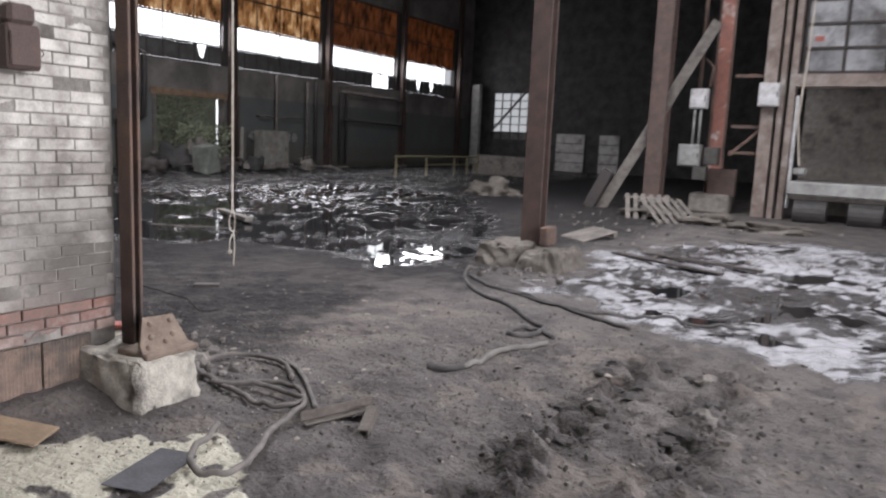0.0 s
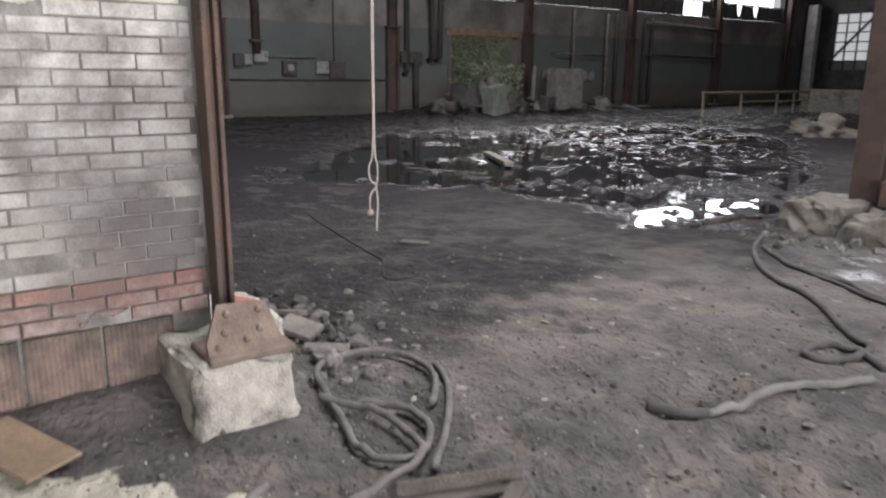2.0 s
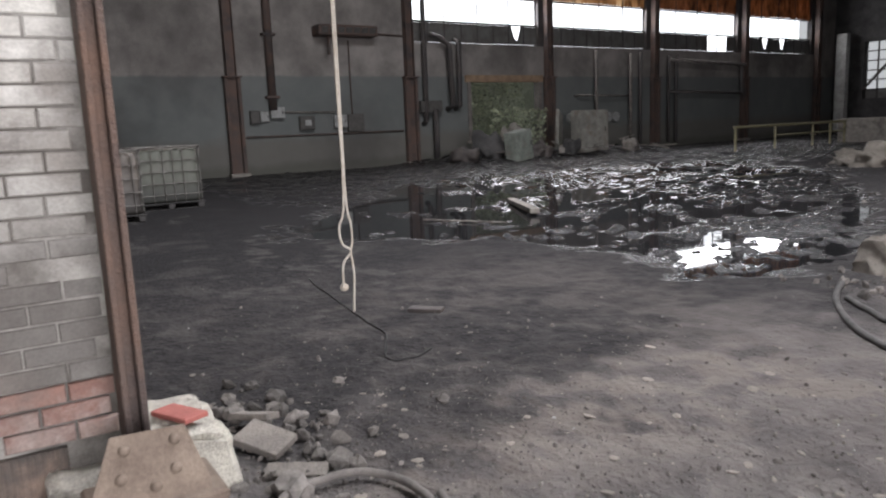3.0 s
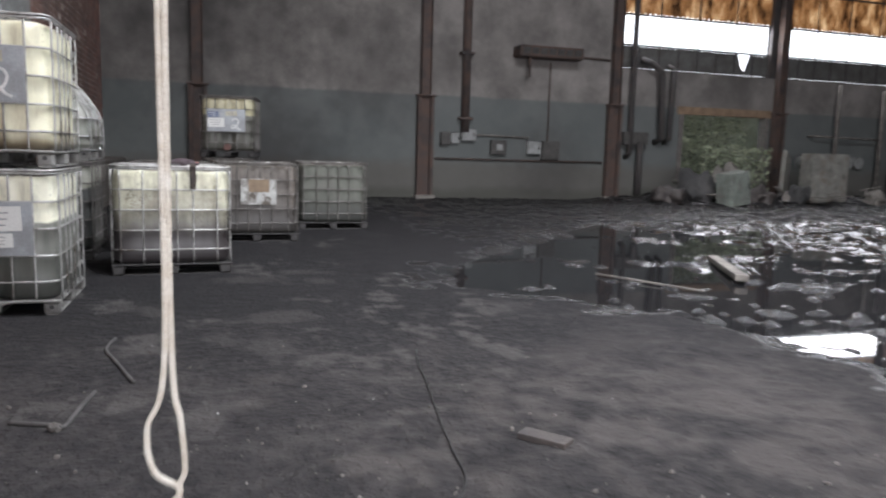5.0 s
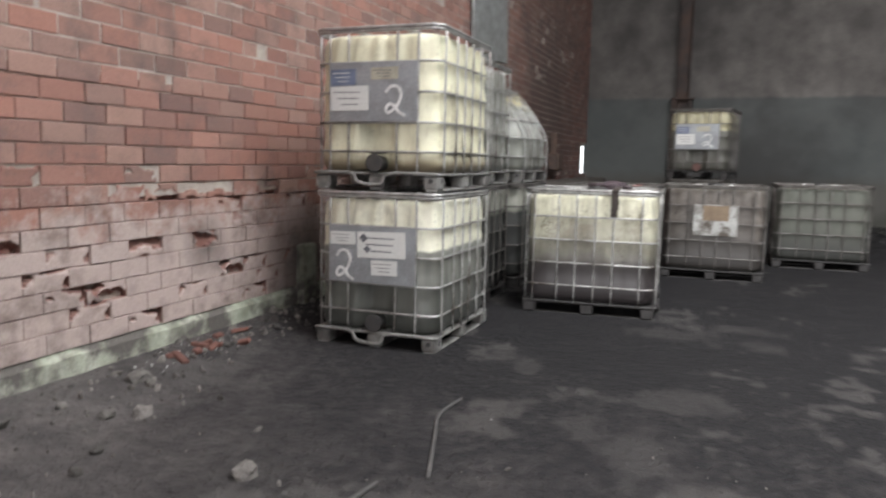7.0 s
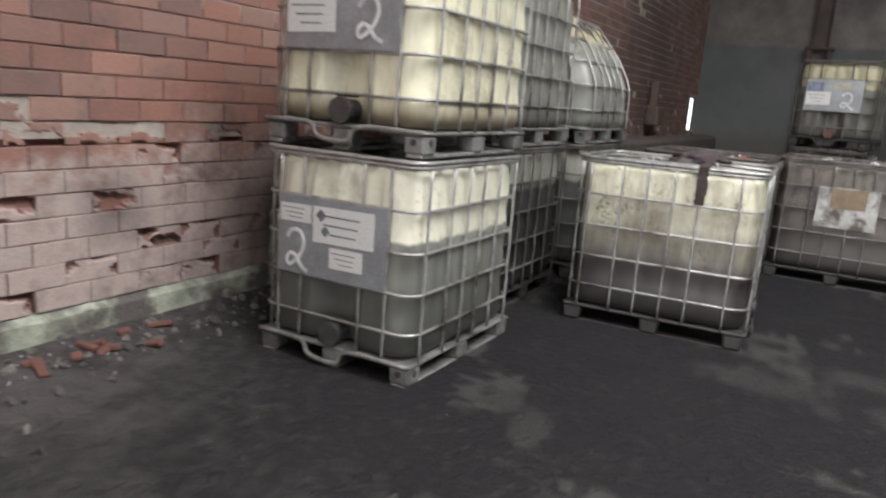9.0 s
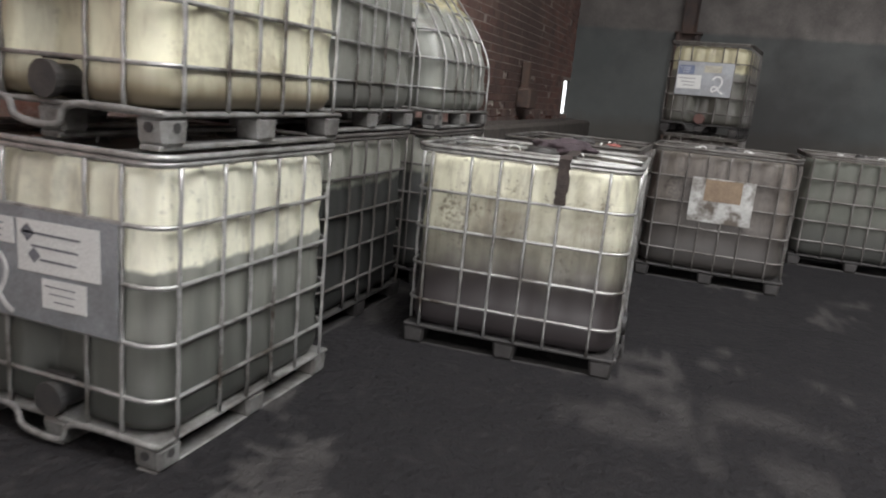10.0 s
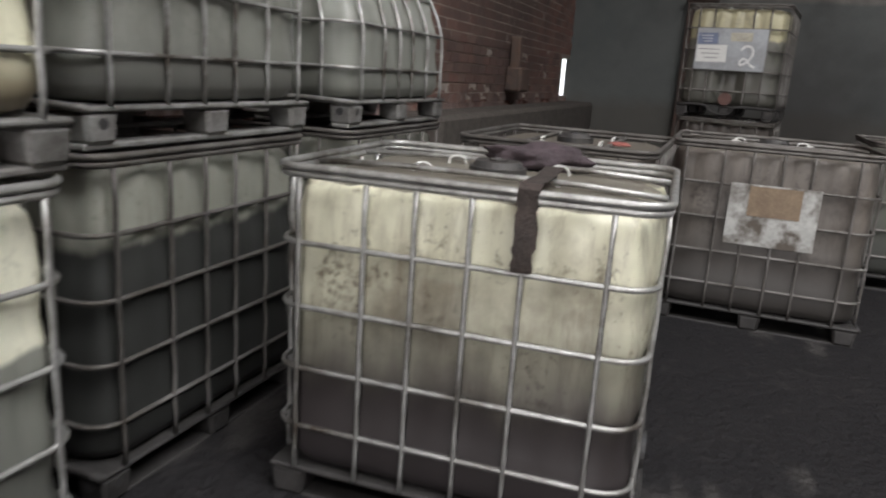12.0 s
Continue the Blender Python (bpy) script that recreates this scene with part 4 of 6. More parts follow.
def lump(center, size, seed, material, name, label, category, sub=3, rough=0.35):
    bm = bmesh.new()
    bmesh.ops.create_icosphere(bm, subdivisions=sub, radius=1.0)
    for v in bm.verts:
        n = 1 + rough * noise.noise(v.co * 1.6 + Vector((seed, 0, 0))) + rough * 0.5 * noise.noise(v.co * 4 + Vector((0, seed, 0)))
        v.co = Vector((v.co.x * size[0] * n, v.co.y * size[1] * n, max(-0.6, v.co.z * n) * size[2])) + Vector(center)
    return tagged(mesh_ob(name, bm, material, None, "", sub > 2), label, category)


RAG = mat("dark_purple_rag", (0.1, 0.075, 0.085), 0.95, 0, (0.045, 0.034, 0.038), 14, 120, 0.9)
TAPE = mat("dark_sludge_strip", (0.06, 0.045, 0.04), 0.8, 0, (0.03, 0.025, 0.022), 20, 120, 0.6)
rag = lump((-10.73, 4.66, 1.15), (0.09, 0.19, 0.055), 4, RAG, "rag", "crumpled dark purple rag lying on a tote", "rag", 4, 0.5)
bm = bmesh.new()
prev = None
front = pose(-10.442, 4.594, 0, 0, 0, 92.9)
trng = random.Random(3)
for k in range(22):
    t = k / 21
    if t < 0.4:
        y, z = -0.1 - 0.41 * t / 0.4, 1.176 - 0.012 * math.sin(t * 7)
    else:
        y, z = -0.512 - 0.006 * math.sin(t * 9), 1.165 - 0.245 * (t - 0.4) / 0.6
    wl, wr = 0.033 + trng.uniform(-0.005, 0.004), 0.03 + trng.uniform(-0.008, 0.004)
    row = [bm.verts.new(front @ Vector(p)) for p in ((0.215 - wl, y, z), (0.215 + wr, y, z), (0.215 + wr, y + 0.005, z - 0.005), (0.215 - wl, y + 0.005, z - 0.005))]
    if prev:
        for i in range(4):
            bm.faces.new((prev[i], prev[(i + 1) % 4], row[(i + 1) % 4], row[i]))
    prev = row
tagged(mesh_ob("strip", bm, TAPE), "dark torn strip hanging over a tote's rail", "strip")
# torn plate on the dark tote
PATCHY = mat("torn_white_label", (0.36, 0.36, 0.345), 0.6, 0, (0.46, 0.46, 0.44), 7, 60, 0.2, (0.09, 0.075, 0.06), 6, obj=True, third_range=(0.42, 0.58))
pl = part("label_plate", box((0.025, -0.507, 0.737), (0.5, 0.004, 0.37), None, 0.0015), PATCHY, tote_d, "weathered white label plate")
part("label_sheet", box((0.03, -0.511, 0.823), (0.29, 0.002, 0.18)), mat("brown_label", (0.24, 0.18, 0.12), 0.7, 0, (0.18, 0.13, 0.09), 9), pl, "brown stained label")

# ---- hanging rope ----
rope = empty("rope", pose(-2.844, 5.0, 0), "doubled pale rope hanging from the roof, knotted at its end", "rope")
def rope_strand(pts, r=0.0042):
    part("strand", tube(curve_pts(pts, 8), r, 7), ROPE, rope, smooth=True)
rope_strand([(0.0, 0.004, 10.99), (0.0, 0.004, 6), (0.0, 0.004, 3), (0.0, 0.004, 1.6), (0.0, 0.004, 1.1), (0.006, 0.014, 1.0), (0.0, 0.018, 0.93), (0.0, 0.01, 0.9), (0.0, 0.018, 0.82), (0.0, 0.012, 0.72), (0, 0.01, 0.68)])
rope_strand([(0.0, -0.004, 10.99), (0.0, -0.004, 6), (0.0, -0.004, 3), (0.0, -0.004, 1.6), (0.0, -0.004, 1.1), (0.0, -0.028, 0.99), (0.0, -0.02, 0.93), (0.0, 0.012, 0.9), (0.0, -0.02, 0.86), (0.0, -0.025, 0.8), (0.0, -0.022, 0.765)])
bm = bmesh.new()
bmesh.ops.create_icosphere(bm, subdivisions=2, radius=0.015)
for v in bm.verts:
    v.co = v.co * (1 + 0.3 * noise.noise(v.co * 60)) + Vector((0, -0.024, 0.775))
part("knot", bm, ROPE, rope, smooth=True)

# ---- hoses and cables on the floor ----
def on_floor(pts, lift):
    return [(x, y, ground_at(x, y) + lift) for x, y in pts]


def floor_line(name, pts, r, material, label, category, lift=None, n=5, sides=8):
    return tagged(mesh_ob(name, tube(on_floor([(p.x, p.y) for p in curve_pts([(x, y, 0) for x, y in pts], n)], lift if lift is not None else r * 0.8), r, sides), material, None, "", True), label, category)


coil = empty("hose", pose(0, 0, 0), "dusty grey rubber hose lying in a loose coil", "hose")
for pts, lift in (([(-1.77, 4.62), (-1.93, 4.77), (-2.13, 4.94), (-2.37, 5.1), (-2.57, 5.17)], 0.02),
                  ([(-2.21, 4.9), (-2.28, 4.97), (-2.48, 5.09), (-2.73, 5.1), (-2.88, 4.98), (-2.88, 4.77), (-2.76, 4.63), (-2.59, 4.58), (-2.34, 4.53), (-2.04, 4.46), (-1.89, 4.5), (-1.86, 4.62), (-2.02, 4.77), (-2.2, 4.8), (-2.34, 4.72), (-2.38, 4.6)], 0.035),
                  ([(-2.5, 4.52), (-2.22, 4.66), (-2.0, 4.67), (-1.86, 4.63), (-1.76, 4.47), (-1.69, 4.2), (-1.55, 3.92), (-1.51, 3.74), (-1.63, 3.67), (-1.75, 3.73), (-1.84, 3.89), (-1.92, 4.05)], 0.05)):
    part("hose_run", tube(on_floor([(p.x, p.y) for p in curve_pts([(x, y, 0) for x, y in pts], 6)], lift), 0.016, 8), HOSE, coil, smooth=True)
BLACK_HOSE = mat("black_hose", (0.075, 0.07, 0.068), 0.7, 0, (0.04, 0.038, 0.037), 8, 90, 0.3)
PALE_HOSE = mat("grey_dusty_hose", (0.17, 0.162, 0.15), 0.85, 0, (0.1, 0.095, 0.09), 8, 90, 0.3)
floor_line("hose", [(-3.4, 9.3), (-3.16, 8.78), (-2.69, 8.16), (-2.19, 7.85), (-1.83, 7.51), (-1.62, 7.29), (-1.48, 7.2), (-1.47, 6.96), (-1.57, 6.78), (-1.65, 6.86), (-1.62, 7.05), (-1.45, 7.07), (-1.31, 6.98)], 0.021, BLACK_HOSE, "black hose winding from the concrete block", "hose")
floor_line("hose", [(-3.14, 8.88), (-2.64, 8.47), (-2.22, 8.35), (-1.8, 8.12), (-1.33, 7.86), (-0.9, 7.7)], 0.02, BLACK_HOSE, "black hose stretched over the mud", "hose")
floor_line("hose", [(-2.55, 8.45), (-1.97, 8.15), (-1.45, 8.05), (-1.01, 8.18), (-0.61, 8.36), (-0.14, 8.52)], 0.016, BLACK_HOSE, "thin black hose stretched over the mud", "hose")
stub = empty("hose", pose(0, 0, 0), "short grey hose with a black end", "hose")
part("black_end", tube(on_floor([(-1.66, 5.64), (-1.58, 5.75), (-1.49, 5.82)], 0.02), 0.023, 8), BLACK_HOSE, stub, "black rubber end", smooth=True)
part("grey_run", tube(on_floor([(p.x, p.y) for p in curve_pts([(-1.49, 5.82, 0), (-1.46, 6.0, 0), (-1.45, 6.25, 0), (-1.36, 6.51, 0), (-1.28, 6.79, 0)], 5)], 0.02), 0.02, 8), PALE_HOSE, stub, smooth=True)
floor_line("cable", [(-6.57, 6.36), (-6.2, 6.28), (-5.89, 6.24), (-5.3, 6.14), (-4.88, 6.08), (-4.57, 6.04), (-4.31, 5.9), (-4.06, 5.78), (-4.0, 5.9), (-4.1, 6.1)], 0.006, mat("black_wire", (0.014, 0.013, 0.013), 0.6), "thin black cable snaking over the floor", "cable")
floor_line("cable", [(-7.25, 4.38), (-6.95, 4.36), (-6.66, 4.45), (-6.2, 4.6)], 0.011, BLACK_HOSE, "short dark cable on the sooty floor", "cable")
floor_line("cable", [(-5.66, 4.1), (-5.58, 4.3), (-5.55, 4.36), (-5.83, 4.39), (-6.07, 4.42)], 0.012, BLACK_HOSE, "bent dark wire on the sooty floor", "cable")

# angle irons half buried near the coil
def bar_piece(name, a, b, prof, material, label, category, roll=0):
    a, b = Vector(a), Vector(b)
    bm = bmesh.new()
    L = (b - a).length
    for (cx, cz, sx, sz) in prof:
        add_box(bm, (cx, L / 2, cz), (sx, L, sz), None, 0.003)
    q = (b - a).to_track_quat("Y", "Z").to_matrix().to_4x4()
    bm.transform(Matrix.Translation(a) @ q @ pose(0, 0, 0, 0, roll, 0))
    return tagged(mesh_ob(name, bm, material), label, category)


ANGLE = ((0, 0.004, 0.07, 0.008), (-0.031, 0.03, 0.008, 0.06))
bar_piece("angle_iron", (-1.66, 4.4, 0.04), (-1.5, 4.82, 0.045), ANGLE, SOILED, "soil-covered angle iron lying in the dirt", "angle iron")
bar_piece("angle_iron", (-1.46, 4.8, 0.04), (-1.3, 4.5, 0.03), ANGLE, SOILED, "short rusty angle iron in the dirt", "angle iron", 90)
DARKWOOD = mat("wet_dark_wood", (0.06, 0.05, 0.045), 0.5, 0, (0.035, 0.03, 0.03), 6, 60, 0.5)
GREYWOOD = mat("weathered_wood", (0.17, 0.155, 0.14), 0.85, 0, (0.09, 0.08, 0.075), 5, 70, 0.6)
PLANK = ((0, 0.015, 0.14, 0.03),)
bar_piece("plank", (-2.45, 12.0, 0.04), (-0.8, 11.15, 0.05), PLANK, DARKWOOD, "wet dark plank in the mud with painted pale sheen", "plank")
bar_piece("plank", (-2.1, 12.3, 0.04), (-0.4, 11.7, 0.06), PLANK, DARKWOOD, "wet dark plank in the mud with painted pale sheen", "plank")
bar_piece("plank", (-1.3, 15.1, 0.05), (-0.5, 15.3, 0.06), PLANK, GREYWOOD, "pale board lying on rubble", "plank")
bar_piece("log", (-10.3, 11.6, 0.0), (-8.6, 10.7, 0.03), ((0, 0.03, 0.14, 0.07),), CONCRETE, "pale wet timber floating in the puddle", "timber")
bar_piece("stick", (-9.4, 9.3, 0.0), (-8.2, 9.9, 0.0), ((0, 0.01, 0.03, 0.02),), GREYWOOD, "thin pale stick in the puddle", "stick")
bar_piece("slab", (-4.97, 6.46, 0.03), (-4.78, 6.62, 0.03), ((0, 0.0, 0.1, 0.035),), DARKWOOD, "flat broken brick on the floor", "brick")
SLAB = mat("broken_slab", (0.2, 0.18, 0.16), 0.9, 0, (0.12, 0.108, 0.098), 7, 80, 0.7)
bar_piece("slab", (-3.42, 4.74, 0.1), (-3.24, 4.86, 0.06), ((0, 0.0, 0.15, 0.035),), SLAB, "broken concrete slab leaning on rubble", "slab", 12)
bar_piece("slab", (-3.66, 4.78, 0.08), (-3.5, 4.9, 0.1), ((0, 0.0, 0.1, 0.03),), SLAB, "small broken slab lying in rubble", "slab", -15)
bar_piece("slab", (-3.1, 4.72, 0.05), (-2.98, 4.92, 0.04), ((0, 0.0, 0.09, 0.03),), SLAB, "broken concrete slab beside the footing", "slab", 8)
bar_piece("board", (-2.85, 3.3, 0.11), (-2.5, 3.5, 0.05), ((0, 0.01, 0.22, 0.015),), mat("tan_board", (0.33, 0.24, 0.16), 0.8), "tan hardboard scrap on the ground", "board")
bar_piece("sheet", (-1.78, 3.4, 0.04), (-1.9, 3.8, 0.035), ((0, 0.004, 0.22, 0.006),), mat("grey_felt", (0.1, 0.1, 0.11), 0.8), "dark grey sheet scrap on pale crust", "sheet")
REDPAINT = mat("red_plastic", (0.38, 0.12, 0.1), 0.6)
bar_piece("red_scrap", (-3.35, 4.42, 0.29), (-3.15, 4.5, 0.3), ((0, 0.01, 0.1, 0.02),), REDPAINT, "red plastic scrap on a broken block", "scrap")
lump((-11.93, 4.81, 1.14), (0.045, 0.06, 0.015), 8, REDPAINT, "red_scrap", "red plastic scrap lying on a tote", "scrap", 2, 0.1)

# ---- stones ----
STONE = mat("rubble_stone", (0.15, 0.137, 0.126), 0.9, 0, (0.08, 0.073, 0.068), 20, 150, 0.6, rand=0.5)
def stone_field(name, spots, seed, label, smin, smax, material=STONE, flat=1.0):
    rng = random.Random(seed)
    bm0 = bmesh.new()
    bmesh.ops.create_icosphere(bm0, subdivisions=1, radius=1.0)
    base = [v.co.copy() for v in bm0.verts]
    faces = [[v.index for v in f.verts] for f in bm0.faces]
    bm0.free()
    vs, fs = [], []
    for cx, cy, rx, ry, count in spots:
        for _ in range(count):
            x, y = rng.gauss(cx, rx), rng.gauss(cy, ry)
            s = smin * (smax / smin) ** (rng.random() ** 2.2)
            m = pose(x, y, ground_at(x, y) + s * 0.25 * flat, rng.uniform(0, 360) if flat == 1 else rng.uniform(-14, 14), rng.uniform(0, 360) if flat == 1 else rng.uniform(-14, 14), rng.uniform(0, 360)) @ Matrix.Diagonal((s, s * rng.uniform(0.5, 1), s * rng.uniform(0.35, 0.8) * flat, 1))
            o = len(vs)
            vs += [tuple(m @ (b * rng.uniform(0.75, 1.2))) for b in base]
            fs += [[o + i for i in f] for f in faces]
    me = bpy.data.meshes.new(name)
    me.from_pydata(vs, [], fs)
    me.materials.append(material)
    return tagged(new(name, me), label, "rubble", kind="stuff")


stone_field("pebbles", ((-1.5, 5.0, 1.2, 1.2, 900), (-2.3, 4.9, 0.4, 0.4, 160), (-3.5, 6.5, 1.5, 1.2, 130), (-0.3, 5.0, 0.9, 1.0, 500), (-5.0, 5.0, 1.2, 1.0, 80), (-2.3, 3.9, 0.4, 0.4, 200), (-1.5, 8.5, 1.5, 1.0, 300), (-1.0, 7.0, 0.9, 0.8, 400), (0.2, 5.4, 0.9, 1.2, 700), (-1.6, 6.3, 1.2, 0.9, 500), (-4.5, 5.6, 1.2, 0.8, 100)), 5, "small dark pebbles and grit scattered on the floor", 0.004, 0.02)
stone_field("grit", ((-1.3, 5.6, 1.1, 1.0, 2600), (-2.3, 5.6, 0.6, 0.8, 1300), (-0.4, 5.6, 0.7, 0.9, 1200), (-3.4, 5.4, 0.6, 0.5, 500)), 4, "fine dark grit strewn over the trodden soil", 0.003, 0.009)
stone_field("rubble", ((-2.85, 4.75, 0.16, 0.14, 40), (-3.5, 4.85, 0.28, 0.14, 160), (-6.3, 2.65, 0.5, 0.22, 70), (-7.6, 2.5, 0.5, 0.12, 90), (-8.7, 2.5, 0.4, 0.1, 60), (-5.4, 3.2, 0.6, 0.4, 50), (-2.9, 9.4, 0.5, 0.25, 90), (-2.0, 13.5, 1.3, 1.3, 160), (-3.5, 17.5, 1.5, 1.8, 200), (-9.2, 21.2, 0.7, 0.5, 120)), 6, "broken stone and brick rubble in loose heaps", 0.012, 0.06)
stone_field("white_chips", ((-7.3, 2.42, 0.35, 0.1, 40), (-2.2, 4.05, 0.3, 0.15, 25), (-2.2, 4.75, 0.25, 0.2, 25), (-5.5, 5.2, 1.4, 1.0, 8), (-3.0, 6.3, 1.2, 0.9, 14)), 7, "small white chips of plaster and glass", 0.005, 0.016, DIM_WHITE)
CLOD = mat("dark_clod", (0.06, 0.053, 0.05), 0.9, 0, (0.03, 0.027, 0.026), 12, 80, 0.8)
stone_field("mud_clods", ((-0.5, 5.3, 0.16, 0.8, 60), (0.07, 5.8, 0.16, 0.7, 60), (0.3, 6.3, 0.4, 0.5, 20)), 8, "dark churned clods along the wheel ruts", 0.012, 0.03, CLOD)
crng = random.Random(18)
for k in range(22):
    u = crng.random()
    x, y = (-0.52 + 0.1 * crng.gauss(0, 1), 4.6 + 2.1 * u) if k % 2 else (0.03 + 0.1 * crng.gauss(0, 1), 5.3 + 1.5 * u)
    r = crng.uniform(0.04, 0.085)
    lump((x, y, ground_at(x, y) + r * 0.12), (r, r * crng.uniform(0.6, 1.3), r * 0.42), 200 + k, CLOD, "mud_clod", "dark clod of churned mud beside a wheel rut", "clod", 2, 0.55)
stone_field("flakes", ((-2.6, 6.0, 0.5, 0.9, 60), (-1.9, 6.2, 0.9, 0.8, 90), (-2.0, 4.9, 0.6, 0.5, 50), (-1.0, 5.4, 0.9, 0.9, 90), (-3.6, 5.2, 0.6, 0.5, 40)), 9, "pale flat flakes of broken concrete on the soil", 0.008, 0.04, mat("pale_flake", (0.23, 0.205, 0.18), 0.9, 0, (0.14, 0.125, 0.11), 14, 90, 0.5, rand=0.4), 0.3)
for k, (x, y, s) in enumerate(((-3.85, 5.04, 0.06), (-3.6, 4.88, 0.05), (-3.75, 4.8, 0.06), (-3.45, 4.95, 0.04), (-3.98, 4.85, 0.05), (-3.55, 5.06, 0.03), (-4.1, 5.0, 0.04), (-3.32, 5.67, 0.04), (-6.63, 2.6, 0.07), (-6.32, 2.93, 0.06), (-5.92, 3.86, 0.065), (-6.2, 2.8, 0.05), (-5.54, 4.32, 0.04), (-2.9, 4.75, 0.09), (-3.05, 5.0, 0.07), (-2.72, 4.62, 0.05), (-3.9, 5.4, 0.04), (-0.02, 6.6, 0.08), (0.1, 5.9, 0.08), (-0.45, 5.6, 0.06))):
    lump((x, y, ground_at(x, y) + s * 0.3), (s, s * 0.8, s * 0.65), 30 + k, STONE, "stone", "loose grey broken stone on the floor", "stone", 2, 0.5)
for k in range(10):
    rng = random.Random(60 + k)
    x, y = -7.0 - 0.9 * rng.random(), 2.38 + 0.2 * rng.random()
    tagged(mesh_ob("brick_shard", box((x, y, ground_at(x, y) + 0.015), (rng.uniform(0.05, 0.14), 0.05, 0.03), Euler((rng.uniform(-0.4, 0.4), rng.uniform(-0.4, 0.4), rng.uniform(0, 3))).to_matrix(), 0.006), mat("brick_shard_red", (0.17, 0.078, 0.062), 0.9) if k == 0 else bpy.data.materials["brick_shard_red"]), "broken red brick shard below the wall", "brick", "brick shards")

# ---- west wall: strip windows, rusted panels ----
def streaky(name, a, b, c, translucent):
    m = bpy.data.materials.new(name)
    m.use_nodes = True
    n, N, L, bs = nodes_of(m)
    mp = N("ShaderNodeMapping")
    mp.inputs["Scale"].default_value = (1, 1.7, 0.75)
    L(N("ShaderNodeNewGeometry").outputs["Position"], mp.inputs[0])
    no = N("ShaderNodeTexNoise")
    no.inputs["Scale"].default_value, no.inputs["Detail"].default_value, no.inputs["Roughness"].default_value = 1.6, 9, 0.7
    L(mp.outputs[0], no.inputs["Vector"])
    cr = N("ShaderNodeValToRGB")
    cr.color_ramp.elements[0].position, cr.color_ramp.elements[0].color = 0.36, (*c, 1)
    cr.color_ramp.elements[1].position, cr.color_ramp.elements[1].color = 0.68, (*a, 1)
    e = cr.color_ramp.elements.new(0.5)
    e.color = (*b, 1)
    L(no.outputs["Fac"], cr.inputs[0])
    L(cr.outputs[0], bs.inputs["Base Color"])
    bs.inputs["Roughness"].default_value = 0.8
    tr = N("ShaderNodeBsdfTranslucent")
    L(cr.outputs[0], tr.inputs["Color"])
    mx = N("ShaderNodeMixShader")
    mx.inputs[0].default_value = translucent
    L(bs.outputs[0], mx.inputs[1])
    L(tr.outputs[0], mx.inputs[2])
    L(mx.outputs[0], n["Material Output"].inputs["Surface"])
    return m


